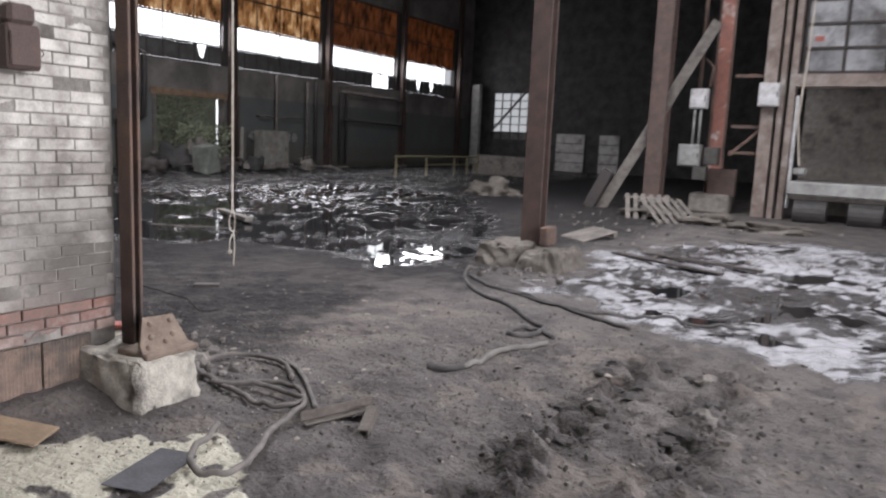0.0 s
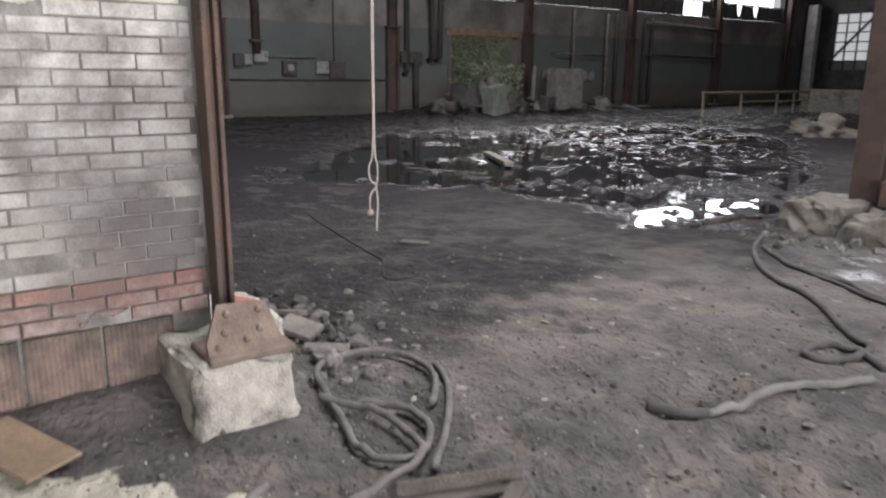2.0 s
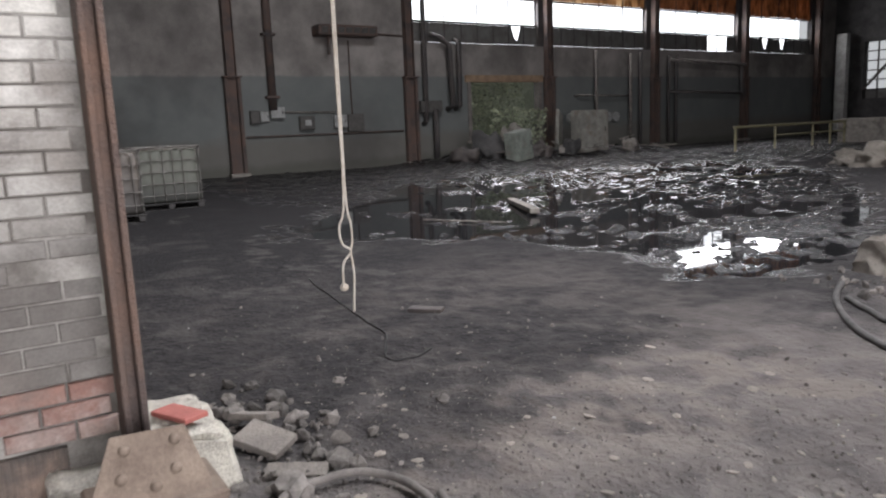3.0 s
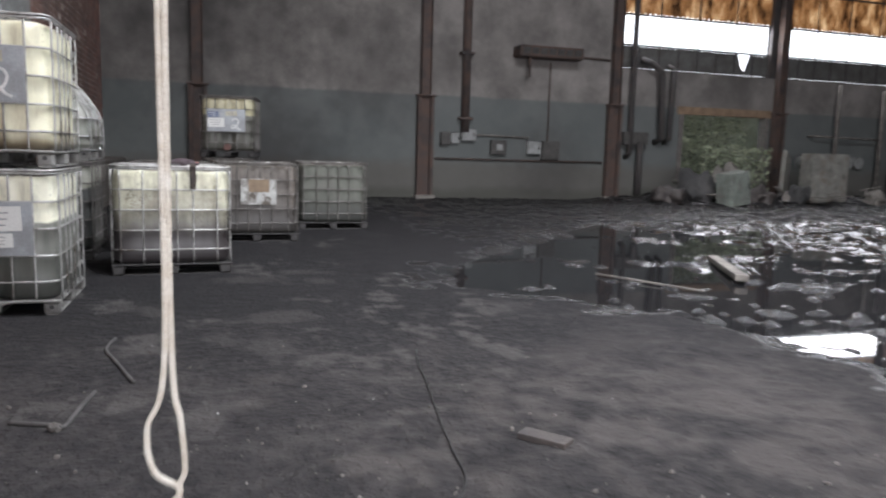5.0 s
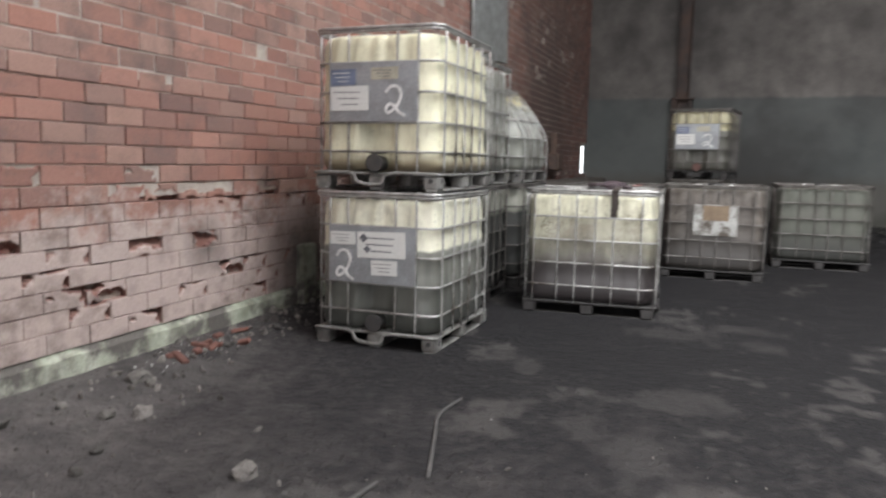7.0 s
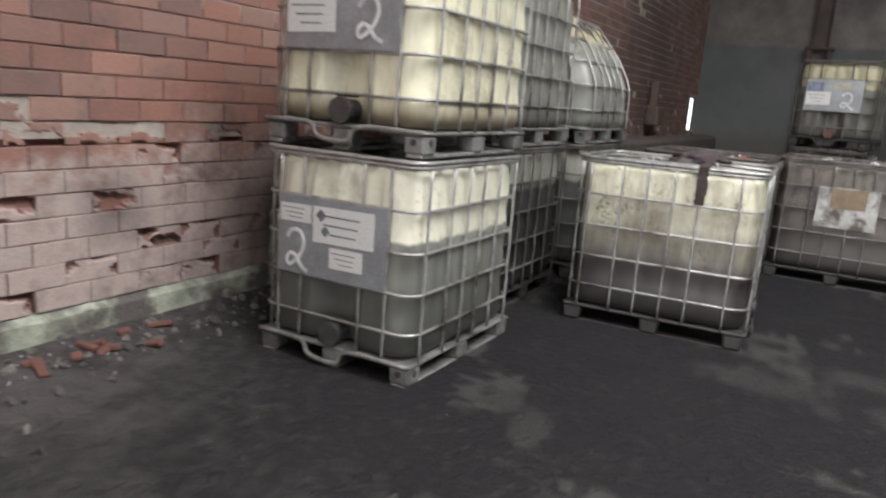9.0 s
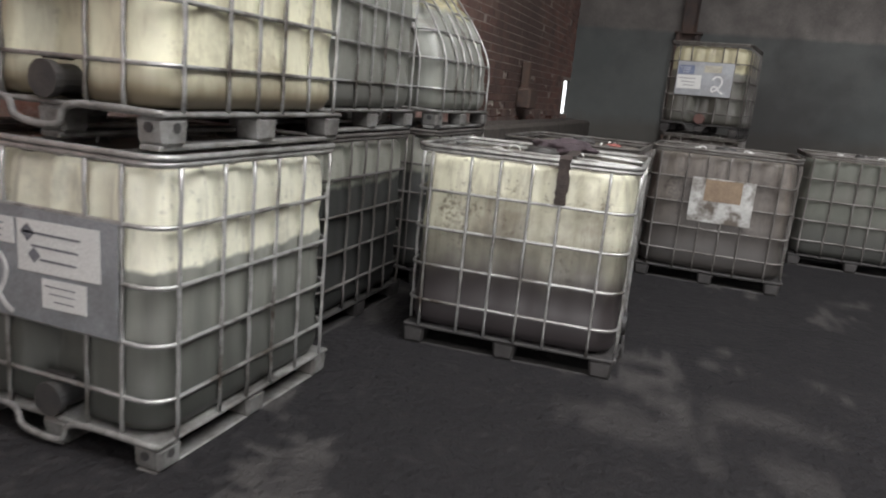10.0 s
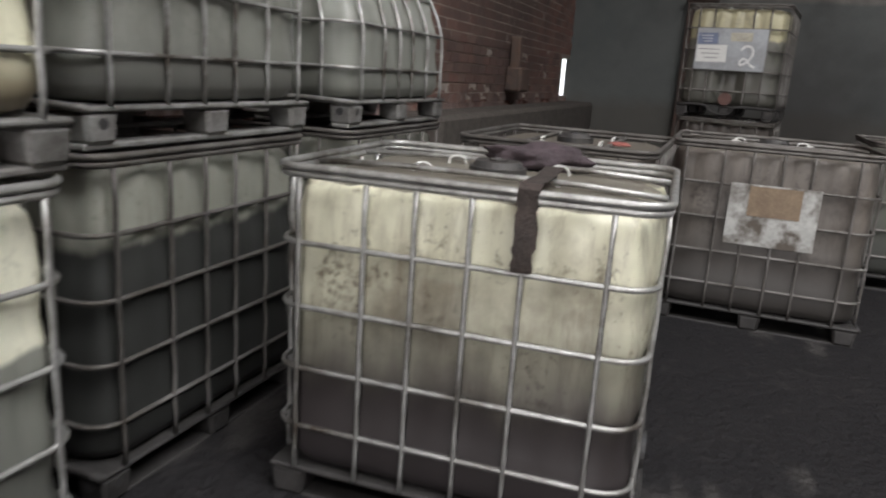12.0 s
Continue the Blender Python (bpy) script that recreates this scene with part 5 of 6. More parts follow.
AMBER = streaky("amber_rusted_sheet", (0.82, 0.68, 0.5), (0.45, 0.29, 0.16), (0.08, 0.045, 0.025), 0.7)
AMBER_DARK = streaky("dark_rusted_sheet", (0.48, 0.25, 0.13), (0.24, 0.115, 0.055), (0.04, 0.025, 0.018), 0.5)
DIRTY_PANE = mat("blackened_pane", (0.12, 0.118, 0.115), 0.5, 0, (0.07, 0.066, 0.06), 3, 40, 0.1)
BAYS = ((17.45, 23.3), (23.8, 29.4), (29.9, 35.75), (36.25, 41.95))
for k, (y0, y1) in enumerate(BAYS):
    win = structure(new("window_%d" % (k + 1)), "long broken strip window, blackened lower panes, rusted sheets above", "window")
    win.matrix_world = pose(WX - 0.2, 0, 0)
    n = 8
    w = (y1 - y0) / n
    for z in (4.22, 4.98, 5.93, 7.1, 8.38):
        part("glazing_bar", span(-0.03, 0.03, y0, y1, z - 0.03, z + 0.03), DARK_STEEL, win)
    for i in range(n + 1):
        y = y0 + i * w
        if i in (0, n):
            part("jamb", span(-0.12, 0.12, y - (0.245 if i == 0 else 0.08), y + (0.245 if i else 0.08), 4.2, 8.4), DARK_STEEL, win)
        else:
            part("glazing_bar", span(-0.02, 0.02, y - 0.018, y + 0.018, 4.25, 4.95), DARK_STEEL, win)
            if i % 2 == 0:
                part("glazing_bar", span(-0.02, 0.02, y - 0.016, y + 0.016, 5.0, 8.35), DARK_STEEL, win)
    gone = {0: (6,), 1: (), 2: (5, 6), 3: (2, 4)}[k]
    for i in range(n):
        ya, yb = y0 + i * w + 0.02, y0 + (i + 1) * w - 0.02
        if i in gone and k == 2:
            continue
        bm = bmesh.new()
        if i in gone:
            add_prism(bm, [(ya, 4.26), (yb, 4.26), (yb, 4.96), (yb - 0.12, 4.96), (yb - 0.3, 4.4), (yb - 0.42, 4.5), (ya + 0.12, 4.95), (ya, 4.95)], -0.004, 0.004)
        else:
            add_prism(bm, [(ya, 4.26), (yb, 4.26), (yb, 4.94), (ya, 4.94)], -0.004, 0.004)
        bm.transform(Matrix(((0, 0, 1, 0), (1, 0, 0, 0), (0, 1, 0, 0), (0, 0, 0, 1))))
        part("pane", bm, DIRTY_PANE, win)
    for z0, z1 in ((5.97, 7.07), (7.13, 8.36)):
        for i in range(0, n, 2):
            bm = bmesh.new()
            ya, yb = y0 + i * w + 0.02, y0 + (i + 2) * w - 0.02
            prev = None
            for j in range(25):
                y = ya + (yb - ya) * j / 24
                dx = 0.012 * math.sin(j * math.pi / 2)
                lowz = z0 + (0.03 * math.sin(j * 1.9 + i) if z0 < 6 else 0)
                row = bm.verts.new((dx, y, lowz)), bm.verts.new((dx, y, z1)), bm.verts.new((dx - 0.006, y, z1)), bm.verts.new((dx - 0.006, y, lowz))
                if prev:
                    for q in range(4):
                        bm.faces.new((prev[q], prev[(q + 1) % 4], row[(q + 1) % 4], row[q]))
                prev = row
            part("rusted_sheet", bm, AMBER if k < 2 else AMBER_DARK, win)

# ---- west wall: window full of leaves ----
HEDGE = mat("hedge_distance", (0.36, 0.39, 0.31), 0.9, 0, (0.2, 0.23, 0.17), 2.5, 14, 0.5, (0.3, 0.33, 0.26), 3)
structure(mesh_ob("backdrop.002", span(-25.6, -25.5, 18, 25, -0.5, 4.1), HEDGE), "green hedge outside the low window", "backdrop")
LEAF = mat("leaf_green", (0.25, 0.275, 0.19), 0.6, 0, (0.15, 0.17, 0.11), 6, 40, 0.1, rand=0.5)
def shrub(name, cx, cy, z0, h, rx, ry, count, seed, label):
    rng = random.Random(seed)
    e = empty(name, pose(cx, cy, z0), label, "shrub")
    st = bmesh.new()
    for k in range(7):
        a = rng.uniform(0, math.tau)
        add_tube(st, [(0.1 * math.cos(a), 0.1 * math.sin(a), 0), (rx * 0.3 * math.cos(a), ry * 0.4 * math.sin(a), h * 0.5), (rx * 0.6 * math.cos(a), ry * 0.8 * math.sin(a), h * 0.95)], [0.02, 0.014, 0.006], 5)
    part("stems", st, DARKWOOD, e)
    vs, fs = [], []
    for _ in range(count):
        a, r = rng.uniform(0, math.tau), rng.random() ** 0.5
        p = Vector((rx * r * math.cos(a), ry * r * math.sin(a), h * rng.random() ** 0.8))
        s = rng.uniform(0.04, 0.11)
        m = Matrix.Translation(p) @ Euler((rng.uniform(0, 6), rng.uniform(0, 6), rng.uniform(0, 6))).to_matrix().to_4x4()
        o = len(vs)
        vs += [tuple(m @ Vector(q)) for q in ((0, -s, 0), (s * 0.5, 0, 0.02), (0, s, 0), (-s * 0.5, 0, 0.02))]
        fs += [(o, o + 1, o + 2), (o, o + 2, o + 3)]
    me = bpy.data.meshes.new("leaves")
    me.from_pydata(vs, [], fs)
    me.materials.append(LEAF)
    lv = new("leaves", me)
    lv.parent = e
    return e


shrub("shrub", -24.3, 21.5, -0.1, 3.0, 0.7, 1.9, 2600, 3, "leafy green shrub growing outside the low window")
shrub("shrub", -21.9, 21.2, 0.2, 1.6, 0.5, 1.3, 900, 4, "pale green weeds growing in through the low window")
win = structure(new("window_5"), "low window overgrown with green leaves", "window")
win.matrix_world = pose(WX - 0.15, 0, 0)
for a in ((19.7, 19.85, 0.7, 2.9), (23.1, 23.25, 0.7, 2.9)):
    part("window_frame", span(-0.08, 0.2, a[0], a[1], a[2], a[3]), GREYWOOD, win)
part("window_frame", span(-0.08, 0.22, 19.6, 23.3, 2.85, 3.1), mat("tan_lintel", (0.25, 0.17, 0.11), 0.8), win)
part("window_sill", span(-0.08, 0.25, 19.6, 23.3, 0.62, 0.72), CONCRETE, win)

# ---- west wall: switch boxes, conduit, heater ----
BOXGREY = mat("grey_enamel_box", (0.27, 0.275, 0.27), 0.5, 0, (0.16, 0.16, 0.155), 7, 60, 0.2)
BOXDARK = mat("dark_enamel_box", (0.07, 0.065, 0.06), 0.6, 0, (0.04, 0.038, 0.036), 7, 60, 0.2)
def wall_box(y0, y1, z0, z1, depth, material, label, lid=True, x=WX):
    e = empty("switch_box", pose(x, (y0 + y1) / 2, (z0 + z1) / 2), label, "switch box")
    part("body", box((depth / 2, 0, 0), (depth, y1 - y0, z1 - z0), None, 0.012), material, e)
    if lid:
        part("lid", box((depth + 0.008, 0, 0), (0.016, (y1 - y0) * 0.86, (z1 - z0) * 0.86), None, 0.006), material, e)
        part("handle", box((depth + 0.03, (y1 - y0) * 0.3, 0), (0.03, 0.03, 0.1), None, 0.006), BOXDARK, e)
    return e


wall_box(11.45, 11.75, 1.6, 2.0, 0.15, BOXDARK, "dark switch box on the green wall")
wall_box(11.78, 12.05, 1.65, 1.98, 0.12, BOXGREY, "grey switch box beside a dark one")
wall_box(12.1, 12.55, 1.75, 2.1, 0.18, BOXGREY, "pale grey junction box under the conduit")
wall_box(13.05, 13.55, 1.36, 1.8, 0.16, BOXDARK, "dark switch box with a grey dial")
wall_box(13.2, 13.42, 1.48, 1.68, 0.2, BOXGREY, "small grey meter on a dark box", False)
wall_box(14.25, 14.7, 1.4, 1.8, 0.16, BOXGREY, "grey switch box on the green wall")
wall_box(14.75, 15.35, 1.25, 1.82, 0.14, BOXDARK, "dark switch box on the green wall")
def pipe(name, pts, r, material, label):
    return tagged(mesh_ob(name, tube(pts, r, 10), material, None, "", True), label, "pipe")


pipe("conduit", [(WX + 0.15, 12.2, 10.9), (WX + 0.12, 12.2, 2.0)], 0.13, DARK_RUST, "thick sooty conduit running down to the boxes")
for z in (4.3, 6.5, 2.4):
    tagged(mesh_ob("conduit_clamp", box((WX + 0.12, 12.2, z), (0.26, 0.42, 0.08), None, 0.01), DARK_RUST), "rusty clamp round the thick conduit", "clamp", "conduit clamps")
pipe("conduit", [(WX + 0.05, 12.0, 1.95), (WX + 0.05, 14.3, 1.9)], 0.03, GREYWOOD, "pale thin conduit between the boxes")
pipe("conduit", [(WX + 0.05, 11.3, 1.2), (WX + 0.05, 16.9, 1.2)], 0.03, DARK_RUST, "thin dark conduit low on the wall")
pipe("conduit", [(WX + 0.05, 14.95, 4.2), (WX + 0.05, 14.95, 1.8)], 0.025, DARK_RUST, "thin conduit below the heater")
pipe("conduit", [(WX + 0.05, 15.6, 4.45), (WX + 0.05, 17.0, 4.4)], 0.035, DARK_RUST, "thin pipe beside the heater")
heater = empty("unit_heater", pose(WX + 0.3, 14.75, 4.45), "rusty brown unit heater hanging on the wall", "heater")
part("casing", box((0, 0, 0), (0.6, 2.1, 0.34), None, 0.04), DARK_RUST, heater)
for k in range(7):
    part("louvre", box((0.31, -0.85 + k * 0.28, -0.02), (0.03, 0.22, 0.24), Euler((0, 0.4, 0)).to_matrix()), BOXDARK, heater)
part("drain_pipe", tube([(0.1, -0.65, -0.15), (0.1, -0.65, -0.75)], 0.05, 8), DARK_RUST, heater)
pipe("pipe", [(WX + 0.25, 17.75, 10.9), (WX + 0.25, 17.75, 1.5), (WX, 17.75, 1.4)], 0.09, DARK_STEEL, "sooty pipe beside the wall column")
pipe("pipe", [(WX + 0.0, 18.2, 4.5), (WX + 0.4, 18.3, 4.35), (WX + 0.4, 18.7, 4.1), (WX + 0.4, 18.8, 2.0), (WX, 18.8, 1.9)], 0.1, DARK_STEEL, "bent sooty pipe on the wall")
pipe("pipe", [(WX, 19.2, 4.35), (WX + 0.3, 19.2, 4.25), (WX + 0.3, 19.15, 2.0), (WX, 19.15, 1.9)], 0.09, DARK_STEEL, "sooty pipe on the wall")
pipe("pipe", [(WX + 0.3, 18.1, 1.9), (WX + 0.3, 18.1, 0.2)], 0.1, DARK_STEEL, "short sooty standpipe on the wall")
wall_box(17.5, 18.4, 1.8, 2.2, 0.3, BOXDARK, "sooty valve box on the wall", False)
for y in (25.9, 27.9, 28.5, 30.3, 30.8):
    pipe("pipe", [(WX + 0.35, y, 0.2), (WX + 0.35, y, 3.9 + 0.1 * (y % 3))], 0.07, DARK_STEEL if y > 28 else GREYWOOD, "upright sooty pipe before the wall")
pipe("pipe", [(WX + 0.45, 30.3, 3.75), (WX + 0.45, 35.6, 3.6), (WX, 35.7, 3.6)], 0.08, GREYWOOD, "pale horizontal pipe high on the wall")
pipe("pipe", [(WX + 0.4, 30.4, 2.4), (WX + 0.4, 35.4, 2.3), (WX + 0.4, 35.4, 3.55)], 0.07, DARK_STEEL, "sooty pipe run on the wall")
pipe("pipe", [(WX, 25.0, 2.3), (WX + 0.35, 25.05, 2.3), (WX + 0.35, 27.9, 2.25)], 0.04, GREYWOOD, "thin pale pipe on the wall")
for y, z in ((24.75, 1.4), (25.3, 1.4), (26.75, 1.4), (27.2, 1.4)):
    bm = bmesh.new()
    bmesh.ops.create_cone(bm, cap_ends=True, segments=20, radius1=0.22, radius2=0.2, depth=0.2, matrix=pose(WX + 0.1, y, z, 0, 90, 0))
    tagged(mesh_ob("gauge", bm, BOXGREY), "round pale gauge on the wall", "gauge", "wall gauges")

# ---- heap of scrap before the west wall ----
ENAMEL = mat("pale_green_enamel", (0.2, 0.225, 0.2), 0.6, 0, (0.11, 0.12, 0.105), 4, 50, 0.2, (0.12, 0.11, 0.1), 3)
CREAM = mat("cream_enamel", (0.22, 0.22, 0.195), 0.6, 0, (0.12, 0.115, 0.105), 4, 50, 0.2, (0.14, 0.12, 0.1), 3)
def cabinet(x, y, turn, tilt, s, material, label):
    z = ground_at(x, y)
    e = empty("metal_cabinet", pose(x, y, z - 0.03, tilt, 0, turn), label, "cabinet")
    part("body", box((0, 0, s[2] / 2), s, None, 0.02, 2), material, e)
    part("door", box((s[0] / 2 + 0.012, 0, s[2] / 2), (0.024, s[1] * 0.94, s[2] * 0.94), None, 0.01), material, e)
    part("handle", box((s[0] / 2 + 0.04, s[1] * 0.36, s[2] * 0.55), (0.03, 0.03, 0.16), None, 0.008), BOXDARK, e)


cabinet(-19.9, 19.6, 15, 8, (0.5, 0.9, 1.0), ENAMEL, "pale green metal cabinet leaning in scrap")
cabinet(-20.6, 23.5, -5, 0, (0.6, 1.3, 1.55), CREAM, "cream metal cabinet standing in scrap")
cabinet(-21.1, 22.4, 40, -14, (0.1, 1.0, 1.5), CREAM, "cream metal panel leaning on a cabinet")
for k, (x, y, z, sx, sy, sz) in enumerate(((-20.5, 17.8, 0.25, 0.8, 0.9, 0.4), (-20.8, 19.0, 0.4, 0.8, 1.0, 0.75), (-21.4, 20.4, 0.45, 0.8, 0.9, 0.9), (-20.4, 21.0, 0.25, 0.6, 0.8, 0.4), (-20.2, 22.2, 0.3, 0.5, 0.6, 0.5), (-20.2, 25.2, 0.25, 0.6, 0.7, 0.4))):
    lump((x, y, z), (sx * 0.5, sy * 0.5, sz * 0.8), 80 + k, (DARKWOOD, SOOT_WALL, CONCRETE)[k % 3], "scrap_mound", "dark heap of scrap before the painted wall", "scrap heap", 3, 0.8)
rng = random.Random(12)
for k in range(16):
    x, y = rng.uniform(-21, -19), rng.uniform(17.2, 26)
    a = rng.uniform(0, 6.28)
    z = ground_at(x, y) + rng.uniform(0.1, 0.4)
    l = rng.uniform(0.5, 1.3)
    bar_piece("scrap_board", (x, y, z), (x + l * math.cos(a), y + l * math.sin(a), z + rng.uniform(-0.05, 0.25)), ((0, 0, rng.uniform(0.08, 0.2), 0.03),), GREYWOOD if k % 2 else CONCRETE, "grey board lying in the scrap heap", "board")

# ---- railing and north end ----
YEL_RAIL = mat("worn_yellow_paint", (0.22, 0.2, 0.11), 0.6, 0, (0.12, 0.11, 0.075), 8, 60, 0.2)
rail = empty("railing", pose(-16.4, 0, 0), "worn yellow pipe railing beside a pit wall", "railing")
part("top_rail", tube([(0, 26.2, 0.85), (0, 33.3, 0.85)], 0.05, 8), YEL_RAIL, rail)
part("middle_rail", tube([(0, 28.6, 0.5), (0, 33.3, 0.5)], 0.03, 8), YEL_RAIL, rail)
for y in (26.3, 28.6, 31.0, 32.2, 33.2):
    part("post", tube([(0, y, -0.05), (0, y, 0.85)], 0.045, 8), YEL_RAIL, rail)
tagged(mesh_ob("low_wall", span(-16.9, -14.0, 33.6, 34.0, -0.1, 0.95, 0.03), CONCRETE), "low grey concrete wall before the end of the hall", "wall")
tagged(mesh_ob("white_post", box((-22.15, 43.3, 2.7), (0.55, 0.4, 5.0), None, 0.03), DIM_WHITE), "white painted post by the end window", "post")
win = structure(new("window_6"), "gridded end window with braces", "window")
win.matrix_world = pose(-20.15, NORTHY + 0.2, 3.27)
for k in range(5):
    part("glazing_bar", box((-1.25 + k * 0.625, 0, 0), (0.06, 0.08, 2.95)), DARK_STEEL, win)
for k in range(7):
    part("glazing_bar", box((0, 0, -1.47 + k * 0.49), (2.5, 0.07, 0.06)), DARK_STEEL, win)
part("brace", box((0, -0.3, 0.3), (0.12, 0.08, 3.6), Euler((0, 0.75, 0)).to_matrix()), DARK_STEEL, win)
for k in range(4):
    part("dim_pane", box((-0.94 + k * 0.63, 0.02, -1.22), (0.56, 0.01, 0.44)), DIRTY_PANE, win)
DOORWHITE = mat("dirty_white_door", (0.55, 0.55, 0.54), 0.6, 0, (0.38, 0.37, 0.36), 3, 40, 0.2, (0.2, 0.18, 0.17), 2)
for n, (x0, x1) in enumerate(((-16.8, -15.0), (-14.05, -12.85))):
    d = structure(new("door_%d" % (n + 1)), "dirty white panelled steel door", "door")
    d.matrix_world = pose((x0 + x1) / 2, NORTHY - 0.08, 0)
    for k in range(4):
        part("panel", box((0, 0, 0.3 + k * 0.57), (x1 - x0, 0.06, 0.53), None, 0.015), DOORWHITE, d)
    part("frame", box((0, 0.04, 1.15), (x1 - x0 + 0.16, 0.06, 2.4)), BOXDARK, d)

# ---- frames, pier and platform beyond the mid column ----
c3 = steel_column(-4.28, 20.5, 0.0, 0.42, 0.45, RED_STEEL, "tall red-brown steel column beside a timber brace")
bar_piece("brace", (-5.55, 20.2, -0.02), (-3.15, 20.9, 4.75), ((0, 0, 0.12, 0.27),), GREYWOOD, "long grey timber brace leaning on the frame", "brace")
tagged(mesh_ob("brace_shoe", box((-5.6, 20.1, 0.5), (0.3, 0.2, 1.1), Euler((0, 0.45, 0)).to_matrix(), 0.02), DARK_STEEL), "dark steel shoe of the timber brace", "brace")
REDBRICKISH = mat("flaking_red_pier", (0.3, 0.13, 0.1), 0.8, 0, (0.2, 0.1, 0.085), 3, 50, 0.5, (0.42, 0.37, 0.35), 2.2, third_range=(0.55, 0.65))
pier = empty("frame_post", pose(-3.1, 22.0, 0), "flaking red steel post with boxes bolted on", "post")
part("post_body", box((0, 0, 5.6), (0.34, 0.3, 10.8), None, 0.02), REDBRICKISH, pier)
for s in (-1, 1):
    part("post_edge", box((s * 0.19, -0.15, 5.6), (0.05, 0.06, 10.8)), RUST, pier)
part("post_base", box((0, -0.1, 0.25), (1.0, 0.9, 0.5), None, 0.04), CONCRETE, pier)
def y_box(x0, x1, z0, z1, y, depth, material, label):
    e = empty("switch_box", pose((x0 + x1) / 2, y, (z0 + z1) / 2), label, "switch box")
    part("body", box((0, depth / 2, 0), (x1 - x0, depth, z1 - z0), None, 0.015), material, e)
    part("lid", box((0, -0.01, 0), ((x1 - x0) * 0.88, 0.02, (z1 - z0) * 0.88), None, 0.008), material, e)
    part("latch", box((0.4 * (x1 - x0), -0.03, 0), (0.03, 0.03, 0.12), None, 0.005), BOXDARK, e)


WBOX = mat("white_enamel_box", (0.55, 0.56, 0.57), 0.5, 0, (0.34, 0.33, 0.33), 6, 60, 0.1)
y_box(-3.68, -3.26, 2.66, 3.15, 21.0, 0.25, WBOX, "white switch box high beside the red post")
y_box(-3.85, -3.3, 1.2, 1.75, 20.95, 0.3, BOXGREY, "grey meter box with open front")
y_box(-3.2, -2.85, 1.25, 1.7, 20.9, 0.3, BOXDARK, "dark switch box on the red post")
y_box(-3.45, -3.12, 0.85, 1.2, 20.95, 0.25, BOXDARK, "small dark box under the meters")
y_box(-3.2, -2.5, 0.45, 1.15, 21.6, 0.25, RED_STEEL, "red steel box at the foot of a post")
y_box(-2.05, -1.58, 2.72, 3.28, 20.85, 0.25, WBOX, "white switch box on the grey frame")
for x in (-3.55, -3.4):
    pipe("conduit", [(x, 21.1, 2.7), (x, 21.1, 1.7)], 0.03, BOXGREY, "thin pale conduit between boxes")
pipe("conduit", [(-3.5, 21.2, 3.1), (-3.5, 21.2, 10.9)], 0.05, RUST, "thin conduit rising along the frame")
pipe("conduit", [(-3.25, 21.15, 3.2), (-3.2, 21.15, 3.7), (-3.4, 21.15, 3.9)], 0.03, RUST, "bent conduit over the white box")
fr = empty("gate_frame", pose(0, 21.3, 0), "tall grey rusted steel gate frame", "frame")
GREYRUST = mat("grey_rusted_steel", (0.24, 0.2, 0.175), 0.75, 0, (0.14, 0.105, 0.09), 3, 50, 0.5, (0.32, 0.3, 0.28), 1.6)
for x0, x1, y in ((-2.0, -1.7, 0.0), (-1.62, -1.5, -0.1), (-1.42, -1.27, 0.0)):
    part("upright", span(x0, x1, y - 0.15, y + 0.15, -0.05, 10.9, 0.01), GREYRUST, fr)
part("lintel", span(-1.3, 5.5, -0.2, 0.25, 3.2, 3.5, 0.01), GREYRUST, fr)
for z in (3.45, 2.2, 1.55):
    part("tie_bar", span(-2.7, -1.9, 0.1, 0.18, z, z + 0.08), RUST, fr)
part("tie_brace", box((-2.3, 0.14, 1.9), (0.08, 0.06, 1.1), Euler((0, 0.8, 0)).to_matrix()), RUST, fr)
part("peeling_edge", span(-1.25, -1.17, -0.12, 0.0, 0.3, 3.0, 0.02), WBOX, fr)
GLASSY = mat("milky_dirty_glass", (0.34, 0.35, 0.36), 0.45, 0, (0.14, 0.14, 0.145), 1.6, 30, 0.1, (0.07, 0.065, 0.065), 1.1, third_range=(0.45, 0.62), rand=0.35)
screen = empty("glazed_screen", pose(0, 21.4, 0), "milky dirty glazed screen over a dark opening", "screen")
rng = random.Random(44)
for i in range(8):
    for j in range(9):
        x0, z0 = -1.2 + i * 0.86, 3.56 + j * 0.56
        part("pane", span(x0 + 0.04, x0 + 0.82, 0.0, 0.02, z0 + 0.04, z0 + 0.52), GLASSY if rng.random() > 0.12 else WBOX, screen)
for i in range(9):
    part("glazing_bar", span(-1.22 + i * 0.86, -1.16 + i * 0.86, -0.04, 0.05, 3.5, 8.6), DARK_STEEL, screen)
for j in range(10):
    part("glazing_bar", span(-1.2, 5.7, -0.05, 0.06, 3.53 + j * 0.56, 3.59 + j * 0.56), DARK_STEEL, screen)
part("red_mark", span(-1.0, -0.8, -0.005, 0.0, 4.28, 4.4), REDPAINT, screen)
tagged(mesh_ob("screen_back", span(-1.3, 6.0, 24.0, 24.1, 0, 10.9), CONCRETE), "dirty grey partition behind the opening", "partition")
plat = empty("platform", pose(0, 0, 0), "concrete platform with a whitened broken edge", "platform")
part("platform_deck", span(-1.15, 6.0, 20.9, 24.0, 0.55, 0.95, 0.02), CONCRETE, plat)
part("platform_edge", span(-1.2, 6.0, 20.75, 20.95, 0.66, 0.98, 0.03), DIM_WHITE, plat)
for x in (-1.0, 0.2, 1.6):
    part("platform_leg", span(x, x + 0.35, 20.95, 21.4, -0.05, 0.56, 0.02), CONCRETE, plat)
